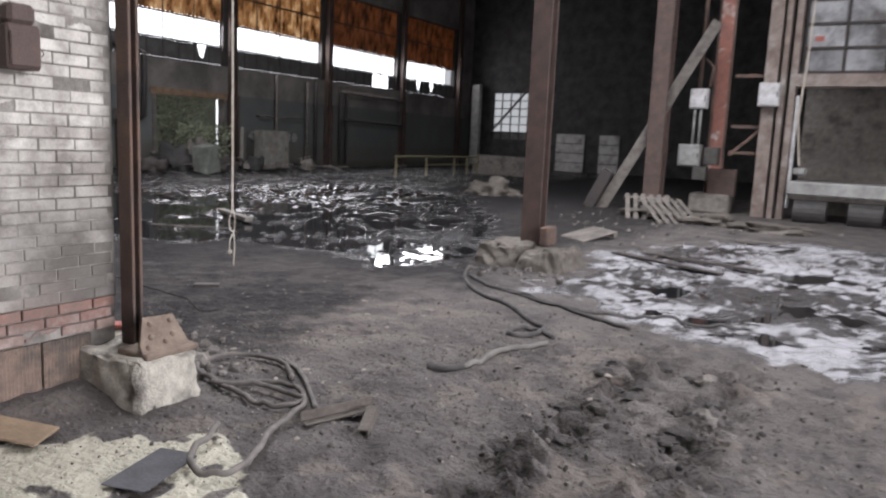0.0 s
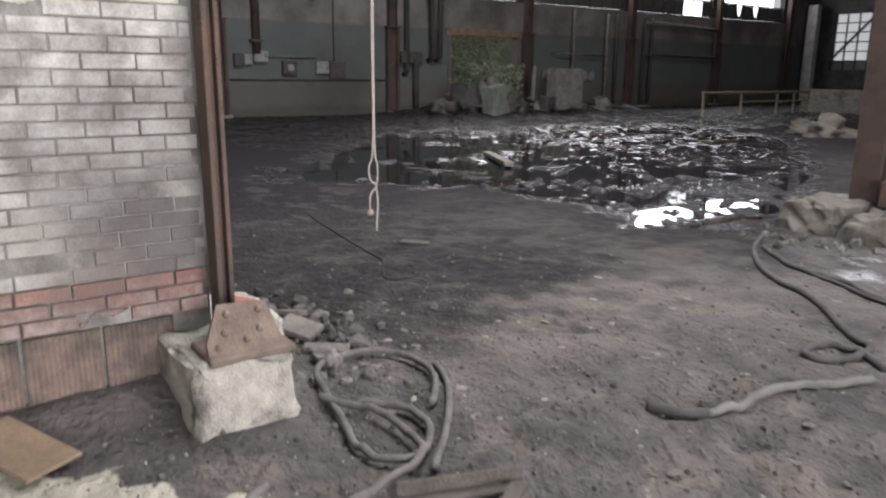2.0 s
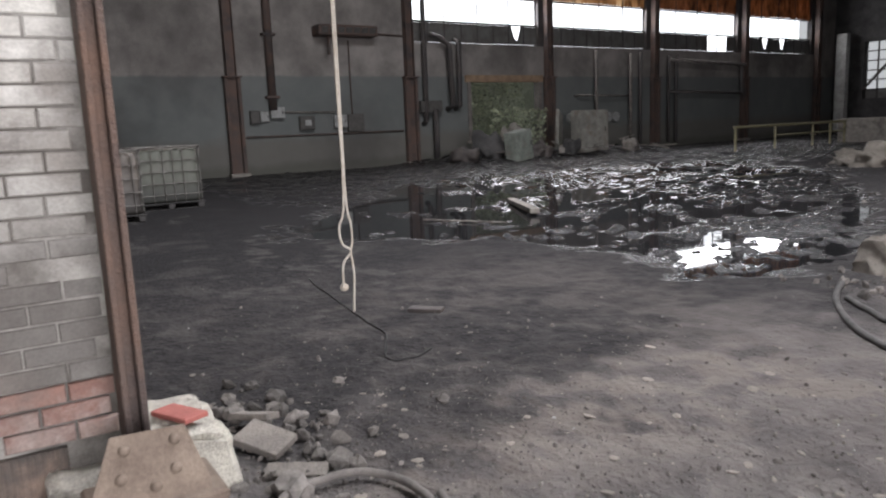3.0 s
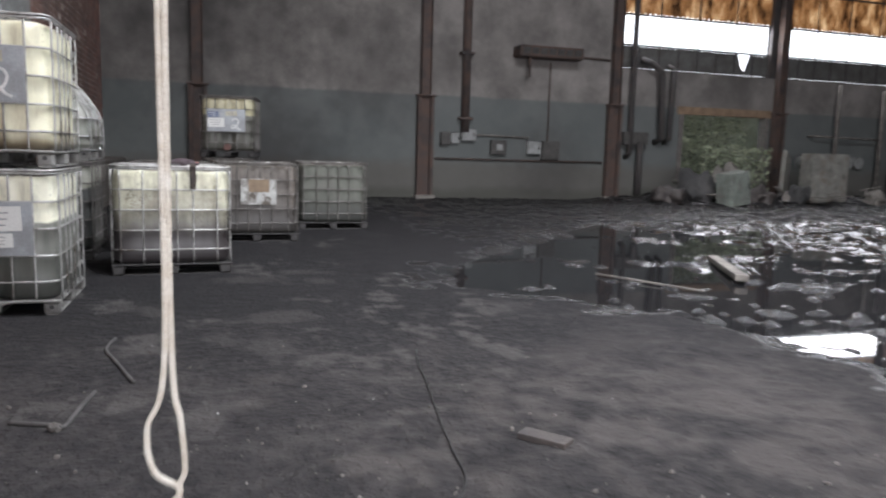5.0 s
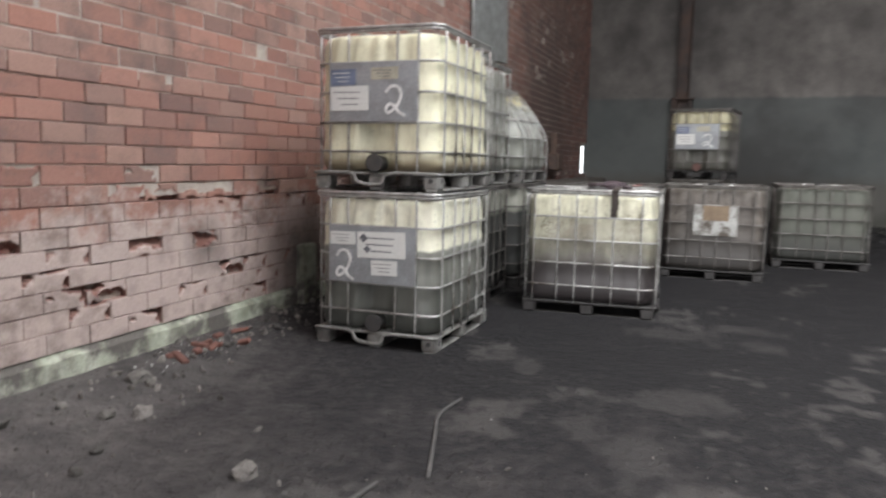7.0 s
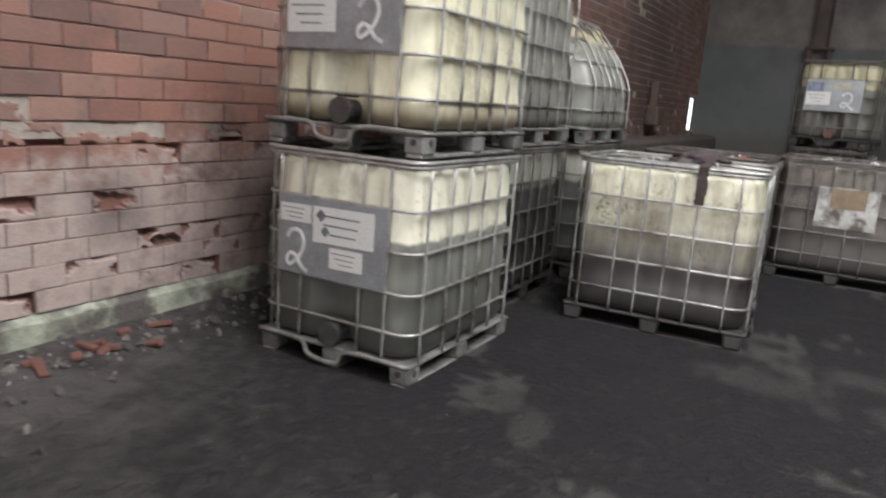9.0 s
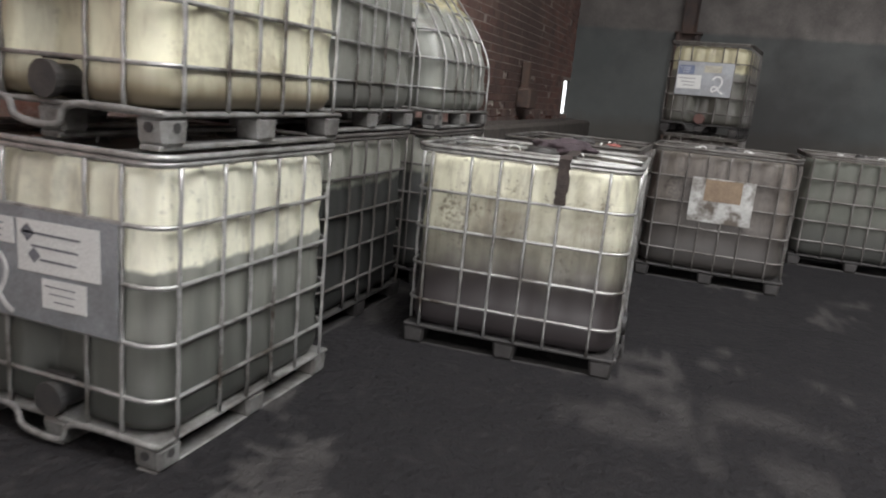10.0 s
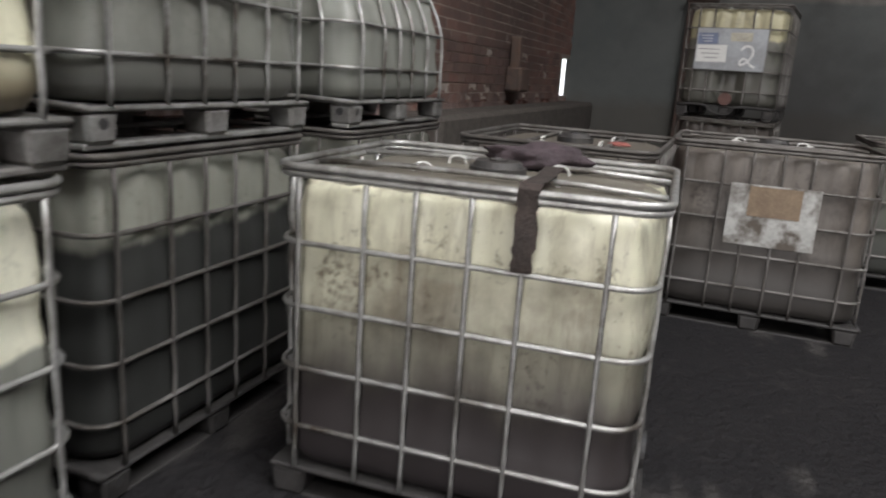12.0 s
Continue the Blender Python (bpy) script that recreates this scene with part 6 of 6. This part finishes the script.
for x in (-0.65, 0.5):
    bm = bmesh.new()
    bmesh.ops.create_cone(bm, cap_ends=True, segments=18, radius1=0.28, radius2=0.28, depth=0.7, matrix=pose(x, 20.9, 0.27, 0, 90, 0))
    tagged(mesh_ob("drum", bm, BLACK_PL), "dark drum lying under the platform", "drum")
ch = empty("pull_chain", pose(-1.05, 20.4, 0), "pale pull rope with a hook hanging by the screen", "pull rope")
part("line", tube([(0.15, 0, 10.99), (0.05, 0, 4.0), (-0.02, 0, 2.4), (0.1, 0, 1.35)], 0.022, 6), ROPE, ch)
part("hook", box((0.12, 0, 1.22), (0.3, 0.1, 0.16), None, 0.03), BOXGREY, ch)
# leaning pallets and boards by the frame
for k, (x, y, tilt, turn) in enumerate(((-3.8, 18.4, 28, 20), (-3.2, 18.0, 22, 40))):
    p = empty("broken_pallet", pose(x, y, ground_at(x, y) + 0.1, tilt, 0, turn), "broken grey wooden pallet leaning on rubble", "pallet")
    for i in range(6):
        part("slat", box((-0.45 + i * 0.18, 0, 0.12), (0.1, 1.3, 0.025), None, 0.004), GREYWOOD, p)
    for j in (-0.55, 0, 0.55):
        part("bearer", box((0, j, 0.06), (1.05, 0.09, 0.09), None, 0.006), GREYWOOD, p)
p = empty("broken_pallet", pose(-3.42, 13.55, 0.05, 10, 3, -25), "flat grey wooden pallet lying in mud", "pallet")
for i in range(5):
    part("slat", box((-0.24 + i * 0.12, 0, 0.05), (0.095, 0.8, 0.02), None, 0.004), GREYWOOD, p)
for j in (-0.4, 0.4):
    part("bearer", box((0, j * 0.85, 0.0), (0.6, 0.08, 0.06), None, 0.006), GREYWOOD, p)
for k, (x, y, sx, sy, sz) in enumerate(((-3.4, 18.6, 0.9, 0.7, 0.25), (-2.4, 18.2, 0.8, 0.6, 0.22), (-1.0, 17.6, 0.9, 0.5, 0.16), (-9.2, 21.2, 0.7, 0.6, 0.45), (-9.9, 21.6, 0.5, 0.4, 0.3))):
    lump((x, y, ground_at(x, y) + sz * 0.3), (sx * 0.8, sy * 0.8, sz * 0.7), 120 + k, ROCK, "rubble_mound", "heap of broken rubble on the floor", "rubble heap", 4, 0.9)

# ---- red wall fittings ----
tagged(mesh_ob("wall_board", box((-14.2, REDY + 0.05, 3.4), (1.7, 0.05, 1.0), Euler((0, 0.06, 0)).to_matrix(), 0.01), BOXGREY), "grey board fixed on the red brick wall", "board")
tagged(mesh_ob("ledge", span(-23.0, -14.6, REDY, REDY + 0.55, -0.05, 1.03, 0.05), SOILED), "brown concrete ledge along the wall", "ledge")
rb = empty("wall_bracket", pose(-18.7, REDY, 1.3), "dark rusty bracket box on the brick wall", "bracket")
part("bracket_box", box((0, 0.12, 0.1), (0.5, 0.24, 0.35), None, 0.03), RUST, rb)
part("bracket_arm", box((0.1, 0.1, 0.45), (0.14, 0.14, 0.5), None, 0.02), RUST, rb)
wb = empty("switch_box", pose(-3.0, 3.67, 1.98), "dark red-brown switch box on the white brick wall", "switch box")
part("body", box((0.07, 0, -0.04), (0.13, 0.17, 0.22), None, 0.012), RED_STEEL, wb)
part("lid", box((0.14, 0, -0.05), (0.02, 0.15, 0.17), None, 0.006), RED_STEEL, wb)
part("hinge", box((0.08, 0, 0.12), (0.1, 0.14, 0.1), None, 0.02), RED_STEEL, wb)
part("pull_ring", tube([(0.1, 0.1 + 0.015 * math.cos(a), -0.06 + 0.015 * math.sin(a)) for a in (k * math.tau / 10 for k in range(10))], 0.003, 5, True), BOXDARK, wb)

# ---- brickwork, last ----
def brick_paint(name, cols, wash, wash_lo, wash_hi, wash_range, grime=(0.1, 0.09, 0.085), grime_range=(0.55, 0.75), rough=0.85, stains=(), core=None):
    """Bricks that vary one by one, with a wash that thins out between two heights, and grime."""
    m = bpy.data.materials.new(name)
    m.use_nodes = True
    n, N, L, b = nodes_of(m)
    oi, ge = N("ShaderNodeObjectInfo"), N("ShaderNodeNewGeometry")
    ad = N("ShaderNodeMath")
    L(oi.outputs["Random"], ad.inputs[0])
    L(ge.outputs["Random Per Island"], ad.inputs[1])
    fr = N("ShaderNodeMath")
    fr.operation = "FRACT"
    L(ad.outputs[0], fr.inputs[0])
    cr = N("ShaderNodeValToRGB")
    cr.color_ramp.elements[0].color, cr.color_ramp.elements[1].color = (*cols[0], 1), (*cols[-1], 1)
    for k, c in enumerate(cols[1:-1]):
        cr.color_ramp.elements.new((k + 1) / (len(cols) - 1)).color = (*c, 1)
    L(fr.outputs[0], cr.inputs[0])
    col = cr.outputs[0]

    def tex(scale, detail=7, rgh=0.65):
        t = N("ShaderNodeTexNoise")
        t.inputs["Scale"].default_value, t.inputs["Detail"].default_value, t.inputs["Roughness"].default_value = scale, detail, rgh
        L(ge.outputs["Position"], t.inputs["Vector"])
        return t.outputs["Fac"]

    def rng_(v, a, c, lo=0.0, hi=1.0):
        r = N("ShaderNodeMapRange")
        r.inputs["From Min"].default_value, r.inputs["From Max"].default_value = a, c
        r.inputs["To Min"].default_value, r.inputs["To Max"].default_value = lo, hi
        L(v, r.inputs["Value"])
        return r.outputs[0]

    def mixed(col, f, colour):
        x = N("ShaderNodeMix")
        x.data_type = "RGBA"
        x.inputs["B"].default_value = (*colour, 1)
        L(f, x.inputs["Factor"])
        L(col, x.inputs["A"])
        return x.outputs["Result"]

    def op(kind, a, c):
        o = N("ShaderNodeMath")
        o.operation = kind
        for i, v in enumerate((a, c)):
            if isinstance(v, (int, float)):
                o.inputs[i].default_value = v
            else:
                L(v, o.inputs[i])
        return o.outputs[0]
    sp = N("ShaderNodeSeparateXYZ")
    L(ge.outputs["Position"], sp.inputs[0])
    coarse, fine, speck = tex(2.2), tex(14), tex(90, 3)
    if wash:
        f = op("ADD", rng_(sp.outputs["Z"], wash_hi, wash_lo, -0.35, 0.3), op("MULTIPLY", op("ADD", coarse, fine), 0.5))
        col = mixed(col, rng_(f, *wash_range, 0.0, 0.9), wash)
    col = mixed(col, rng_(op("MULTIPLY", op("ADD", tex(1.3), tex(5.0)), 0.5), *grime_range, 0.0, 0.85), grime)
    for (cx, cy, cz), radius, colour in stains:
        d = N("ShaderNodeVectorMath")
        d.operation = "DISTANCE"
        d.inputs[1].default_value = (cx, cy, cz)
        L(ge.outputs["Position"], d.inputs[0])
        col = mixed(col, rng_(op("ADD", d.outputs["Value"], op("MULTIPLY", coarse, radius * 0.9)), radius * 1.45, radius * 0.6, 0.0, 0.85), colour)
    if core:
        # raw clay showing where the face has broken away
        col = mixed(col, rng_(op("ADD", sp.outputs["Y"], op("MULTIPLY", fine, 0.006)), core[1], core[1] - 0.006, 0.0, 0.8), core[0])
    hs = N("ShaderNodeHueSaturation")
    L(rng_(speck, 0.2, 0.8, 0.8, 1.2), hs.inputs["Value"])
    L(col, hs.inputs["Color"])
    L(hs.outputs[0], b.inputs["Base Color"])
    b.inputs["Roughness"].default_value = rough
    bp = N("ShaderNodeBump")
    bp.inputs["Strength"].default_value, bp.inputs["Distance"].default_value = 0.6, 0.008
    L(op("ADD", fine, op("MULTIPLY", speck, 0.5)), bp.inputs["Height"])
    L(bp.outputs[0], b.inputs["Normal"])
    return m


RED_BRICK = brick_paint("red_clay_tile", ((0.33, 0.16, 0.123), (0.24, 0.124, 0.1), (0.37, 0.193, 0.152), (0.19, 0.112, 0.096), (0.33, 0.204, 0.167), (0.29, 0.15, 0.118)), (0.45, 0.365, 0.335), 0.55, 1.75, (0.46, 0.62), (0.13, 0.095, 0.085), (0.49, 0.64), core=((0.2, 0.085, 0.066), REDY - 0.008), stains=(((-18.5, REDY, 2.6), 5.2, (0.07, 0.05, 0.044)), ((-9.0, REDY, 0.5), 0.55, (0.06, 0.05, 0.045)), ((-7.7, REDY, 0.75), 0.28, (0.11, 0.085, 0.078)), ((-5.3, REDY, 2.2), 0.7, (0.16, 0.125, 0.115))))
WHITE_BRICK = brick_paint("white_painted_brick", ((0.58, 0.565, 0.53), (0.5, 0.485, 0.45), (0.64, 0.625, 0.58), (0.44, 0.42, 0.385)), None, 0, 1, (0, 1), (0.16, 0.142, 0.128), (0.42, 0.57), 0.7,
                          stains=(((-3.0, 4.05, 0.72), 0.85, (0.075, 0.066, 0.06)), ((-3.0, 3.75, 0.5), 0.3, (0.2, 0.17, 0.15)), ((-3.0, 4.15, 1.27), 0.14, (0.2, 0.18, 0.16)), ((-3.0, 4.15, 1.5), 0.1, (0.22, 0.2, 0.18)), ((-3.0, 3.55, 0.8), 0.15, (0.3, 0.28, 0.25))))
BARE_BRICK = brick_paint("bare_red_brick", ((0.25, 0.13, 0.103), (0.19, 0.105, 0.088), (0.28, 0.155, 0.125)), (0.42, 0.35, 0.32), 0.2, 0.9, (0.5, 0.7), (0.15, 0.118, 0.104), (0.42, 0.6))


def brick_shape(length, height, depth, spall, seed):
    """A brick whose face looks along +y, chamfered; spalled ones have an eroded face."""
    l, h = length / 2, height / 2
    nx, nz = (14, 7) if spall else (2, 2)
    vs, fs = [], []
    for i in range(nx):
        for k in range(nz):
            u, w = -1 + 2 * i / (nx - 1), -1 + 2 * k / (nz - 1)
            x, z, y = u * (l - 0.004), w * (h - 0.004), 0.0
            if spall:
                # a ragged hollow broken into the face, the rest left whole
                n = noise.noise(Vector((x * 7 + seed * 3.1, z * 12, seed * 1.7))) + 0.35 * noise.noise(Vector((x * 26, z * 34, seed * 2.0)))
                y = -spall * max(0.0, min(1.0, (n - 0.02) * 5)) - 0.003 * abs(n)
            vs.append((x, y, z))
    idx = lambda i, k: i * nz + k
    for i in range(nx - 1):
        for k in range(nz - 1):
            fs.append((idx(i, k), idx(i, k + 1), idx(i + 1, k + 1), idx(i + 1, k)))
    rim = [idx(i, 0) for i in range(nx)] + [idx(nx - 1, k) for k in range(1, nz)] + [idx(i, nz - 1) for i in range(nx - 2, -1, -1)] + [idx(0, k) for k in range(nz - 2, 0, -1)]
    o = len(vs)
    for r in rim:
        x, y, z = vs[r]
        sx, sz = (1 if x > 0 else -1) if abs(x) > l - 0.005 else 0, (1 if z > 0 else -1) if abs(z) > h - 0.005 else 0
        vs.append((x + sx * 0.004, min(y, 0) - 0.005, z + sz * 0.004))
    o2 = len(vs)
    for r in range(len(rim)):
        x, y, z = vs[o + r]
        vs.append((x, -depth, z))
    m = len(rim)
    for r in range(m):
        q = (r + 1) % m
        fs.append((rim[r], rim[q], o + q, o + r))
        fs.append((o + r, o + q, o2 + q, o2 + r))
    return vs, fs


def shared_brick(cache, key, *args):
    if key not in cache:
        vs, fs = brick_shape(*args)
        me = bpy.data.meshes.new("brick")
        me.from_pydata(vs, [], fs)
        cache[key] = me
    return cache[key]


def lay(parent, place, rows, near, cache, material, rng, far_name, far_label):
    """rows: (z, height, spacing, gap, start, end, spall odds). place(u, z, out, tip) gives the pose of a brick at u along the wall."""
    fv, ff = [], []
    for row, (z, h, step, gap, u0, u1, odds) in enumerate(rows):
        u = u0 - (step / 2 if row % 2 else 0) + rng.uniform(-0.02, 0.02)
        while u < u1:
            whole = min(step, u1 - u)
            if whole < 0.05:
                break
            length = whole - gap
            spall = 0.0
            if rng.random() < odds:
                spall = rng.choice((0.012, 0.03, 0.045, 0.05))
            variant = rng.randrange(6)
            out = rng.uniform(-0.004, 0.004) - (0.004 if spall else 0)
            m = place(u + whole / 2, z + h / 2, out, rng.uniform(-0.6, 0.6))
            if material is RED_BRICK and u < -22.3 and 1.0 < z < 1.9:
                u += step
                continue
            key = (round(length, 3), round(h - gap, 3), spall, variant if spall else 0)
            if near(u + step / 2, z):
                ob = new("brick", shared_brick(cache, (material.name,) + key, length, h - gap, 0.06, spall, variant + 1))
                if not ob.data.materials:
                    ob.data.materials.append(material)
                ob.parent = parent
                ob.matrix_basis = m
            else:
                vs, fs = brick_shape(length, h - gap, 0.05, spall, variant + 1)
                o = len(fv)
                fv += [tuple(m @ Vector(v)) for v in vs]
                ff += [tuple(o + i for i in f) for f in fs]
            u += step
    if fv:
        me = bpy.data.meshes.new(far_name)
        me.from_pydata(fv, [], ff)
        me.materials.append(material)
        ob = tagged(new(far_name, me), far_label, kind="stuff")
        ob.parent = parent


cache = {}
rng = random.Random(77)
# red wall: runs along x, faces +y
rows = []
z = 0.26
while z < 5.6:
    odds = 0.28 if z < 0.95 else 0.2 if z < 1.3 else 0.02
    rows.append((z, 0.118, 0.302, 0.004 if z < 1.07 else 0.007, -22.95, -3.6, odds))
    z += 0.118
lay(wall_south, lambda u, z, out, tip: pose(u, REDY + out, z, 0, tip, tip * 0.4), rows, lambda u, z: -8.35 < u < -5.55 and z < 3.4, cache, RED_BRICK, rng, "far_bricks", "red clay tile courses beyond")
# pale mossy footing of the red wall
FOOT = mat("mossy_limewash_footing", (0.46, 0.47, 0.39), 0.9, 0, (0.26, 0.28, 0.21), 6, 60, 0.9, (0.11, 0.1, 0.09), 2.6, third_range=(0.47, 0.58))
bm = bmesh.new()
n = 90
prev = None
for i in range(n + 1):
    x = -3.5 - 6.2 * i / n
    a = 0.02 * noise.noise(Vector((x * 5, 0, 0)))
    row = [bm.verts.new((x, REDY - 0.1, 0.0)), bm.verts.new((x, REDY + 0.035 + a, 0.0)), bm.verts.new((x, REDY + 0.025 + a, 0.22 + a)), bm.verts.new((x, REDY - 0.02, 0.262)), bm.verts.new((x, REDY - 0.1, 0.262))]
    if prev:
        for q in range(4):
            bm.faces.new((prev[q], prev[q + 1], row[q + 1], row[q]))
    prev = row
structure(mesh_ob("baseboard", bm, FOOT), "pale mossy concrete footing of the brick wall", "footing")
tagged(mesh_ob("footing_pier", box((-9.0, REDY + 0.03, 0.33), (0.25, 0.08, 0.6), None, 0.02), FOOT), "pale lime-washed stub pier at the wall", "pier")

# white wall: runs along y, faces +x
rows_w, rows_r = [], []
z = 0.58
while z < 3.3:
    rows_w.append((z, 0.0652, 0.205, 0.006, 0.4, 4.225, 0.04))
    z += 0.0652
for z, odds in ((0.515, 0.1), (0.45, 0.1), (0.385, 0.1)):
    rows_r.append((z, 0.065, 0.205, 0.009, 0.4, 4.225, odds))
place = lambda u, z, out, tip: pose(-3.0 + out, u, z, 0, 0, -90) @ pose(0, 0, 0, 0, tip, tip * 0.4)
lay(wall_white, place, rows_w, lambda u, z: u > 2.95 and z < 2.75, cache, WHITE_BRICK, rng, "far_white_bricks", "white painted brick courses beyond")
lay(wall_white, place, rows_r, lambda u, z: u > 2.6, cache, BARE_BRICK, rng, "far_bare_bricks", "bare red brick courses beyond")
# soldier course and ribbed tile footing
TILE = mat("ribbed_clay_tile", (0.24, 0.175, 0.14), 0.8, 0, (0.14, 0.108, 0.09), 6, 80, 0.6, (0.075, 0.066, 0.06), 3.0, third_range=(0.42, 0.6))
for k in range(9):
    bm = bmesh.new()
    u0 = 4.08 - 0.3 * (k + 1)
    m_ribs = 14
    outline = []
    for i in range(m_ribs):
        a = u0 + 0.29 * i / m_ribs
        outline += [(a, -2.996), (a + 0.29 / m_ribs * 0.5, -2.99)]
    outline += [(u0 + 0.285, -2.996), (u0 + 0.285, -3.06), (u0, -3.06)]
    add_prism(bm, [(x, y) for y, x in outline], 0.08, 0.378)
    bmesh.ops.recalc_face_normals(bm, faces=bm.faces[:])
    part("tile", bm, TILE, wall_white)
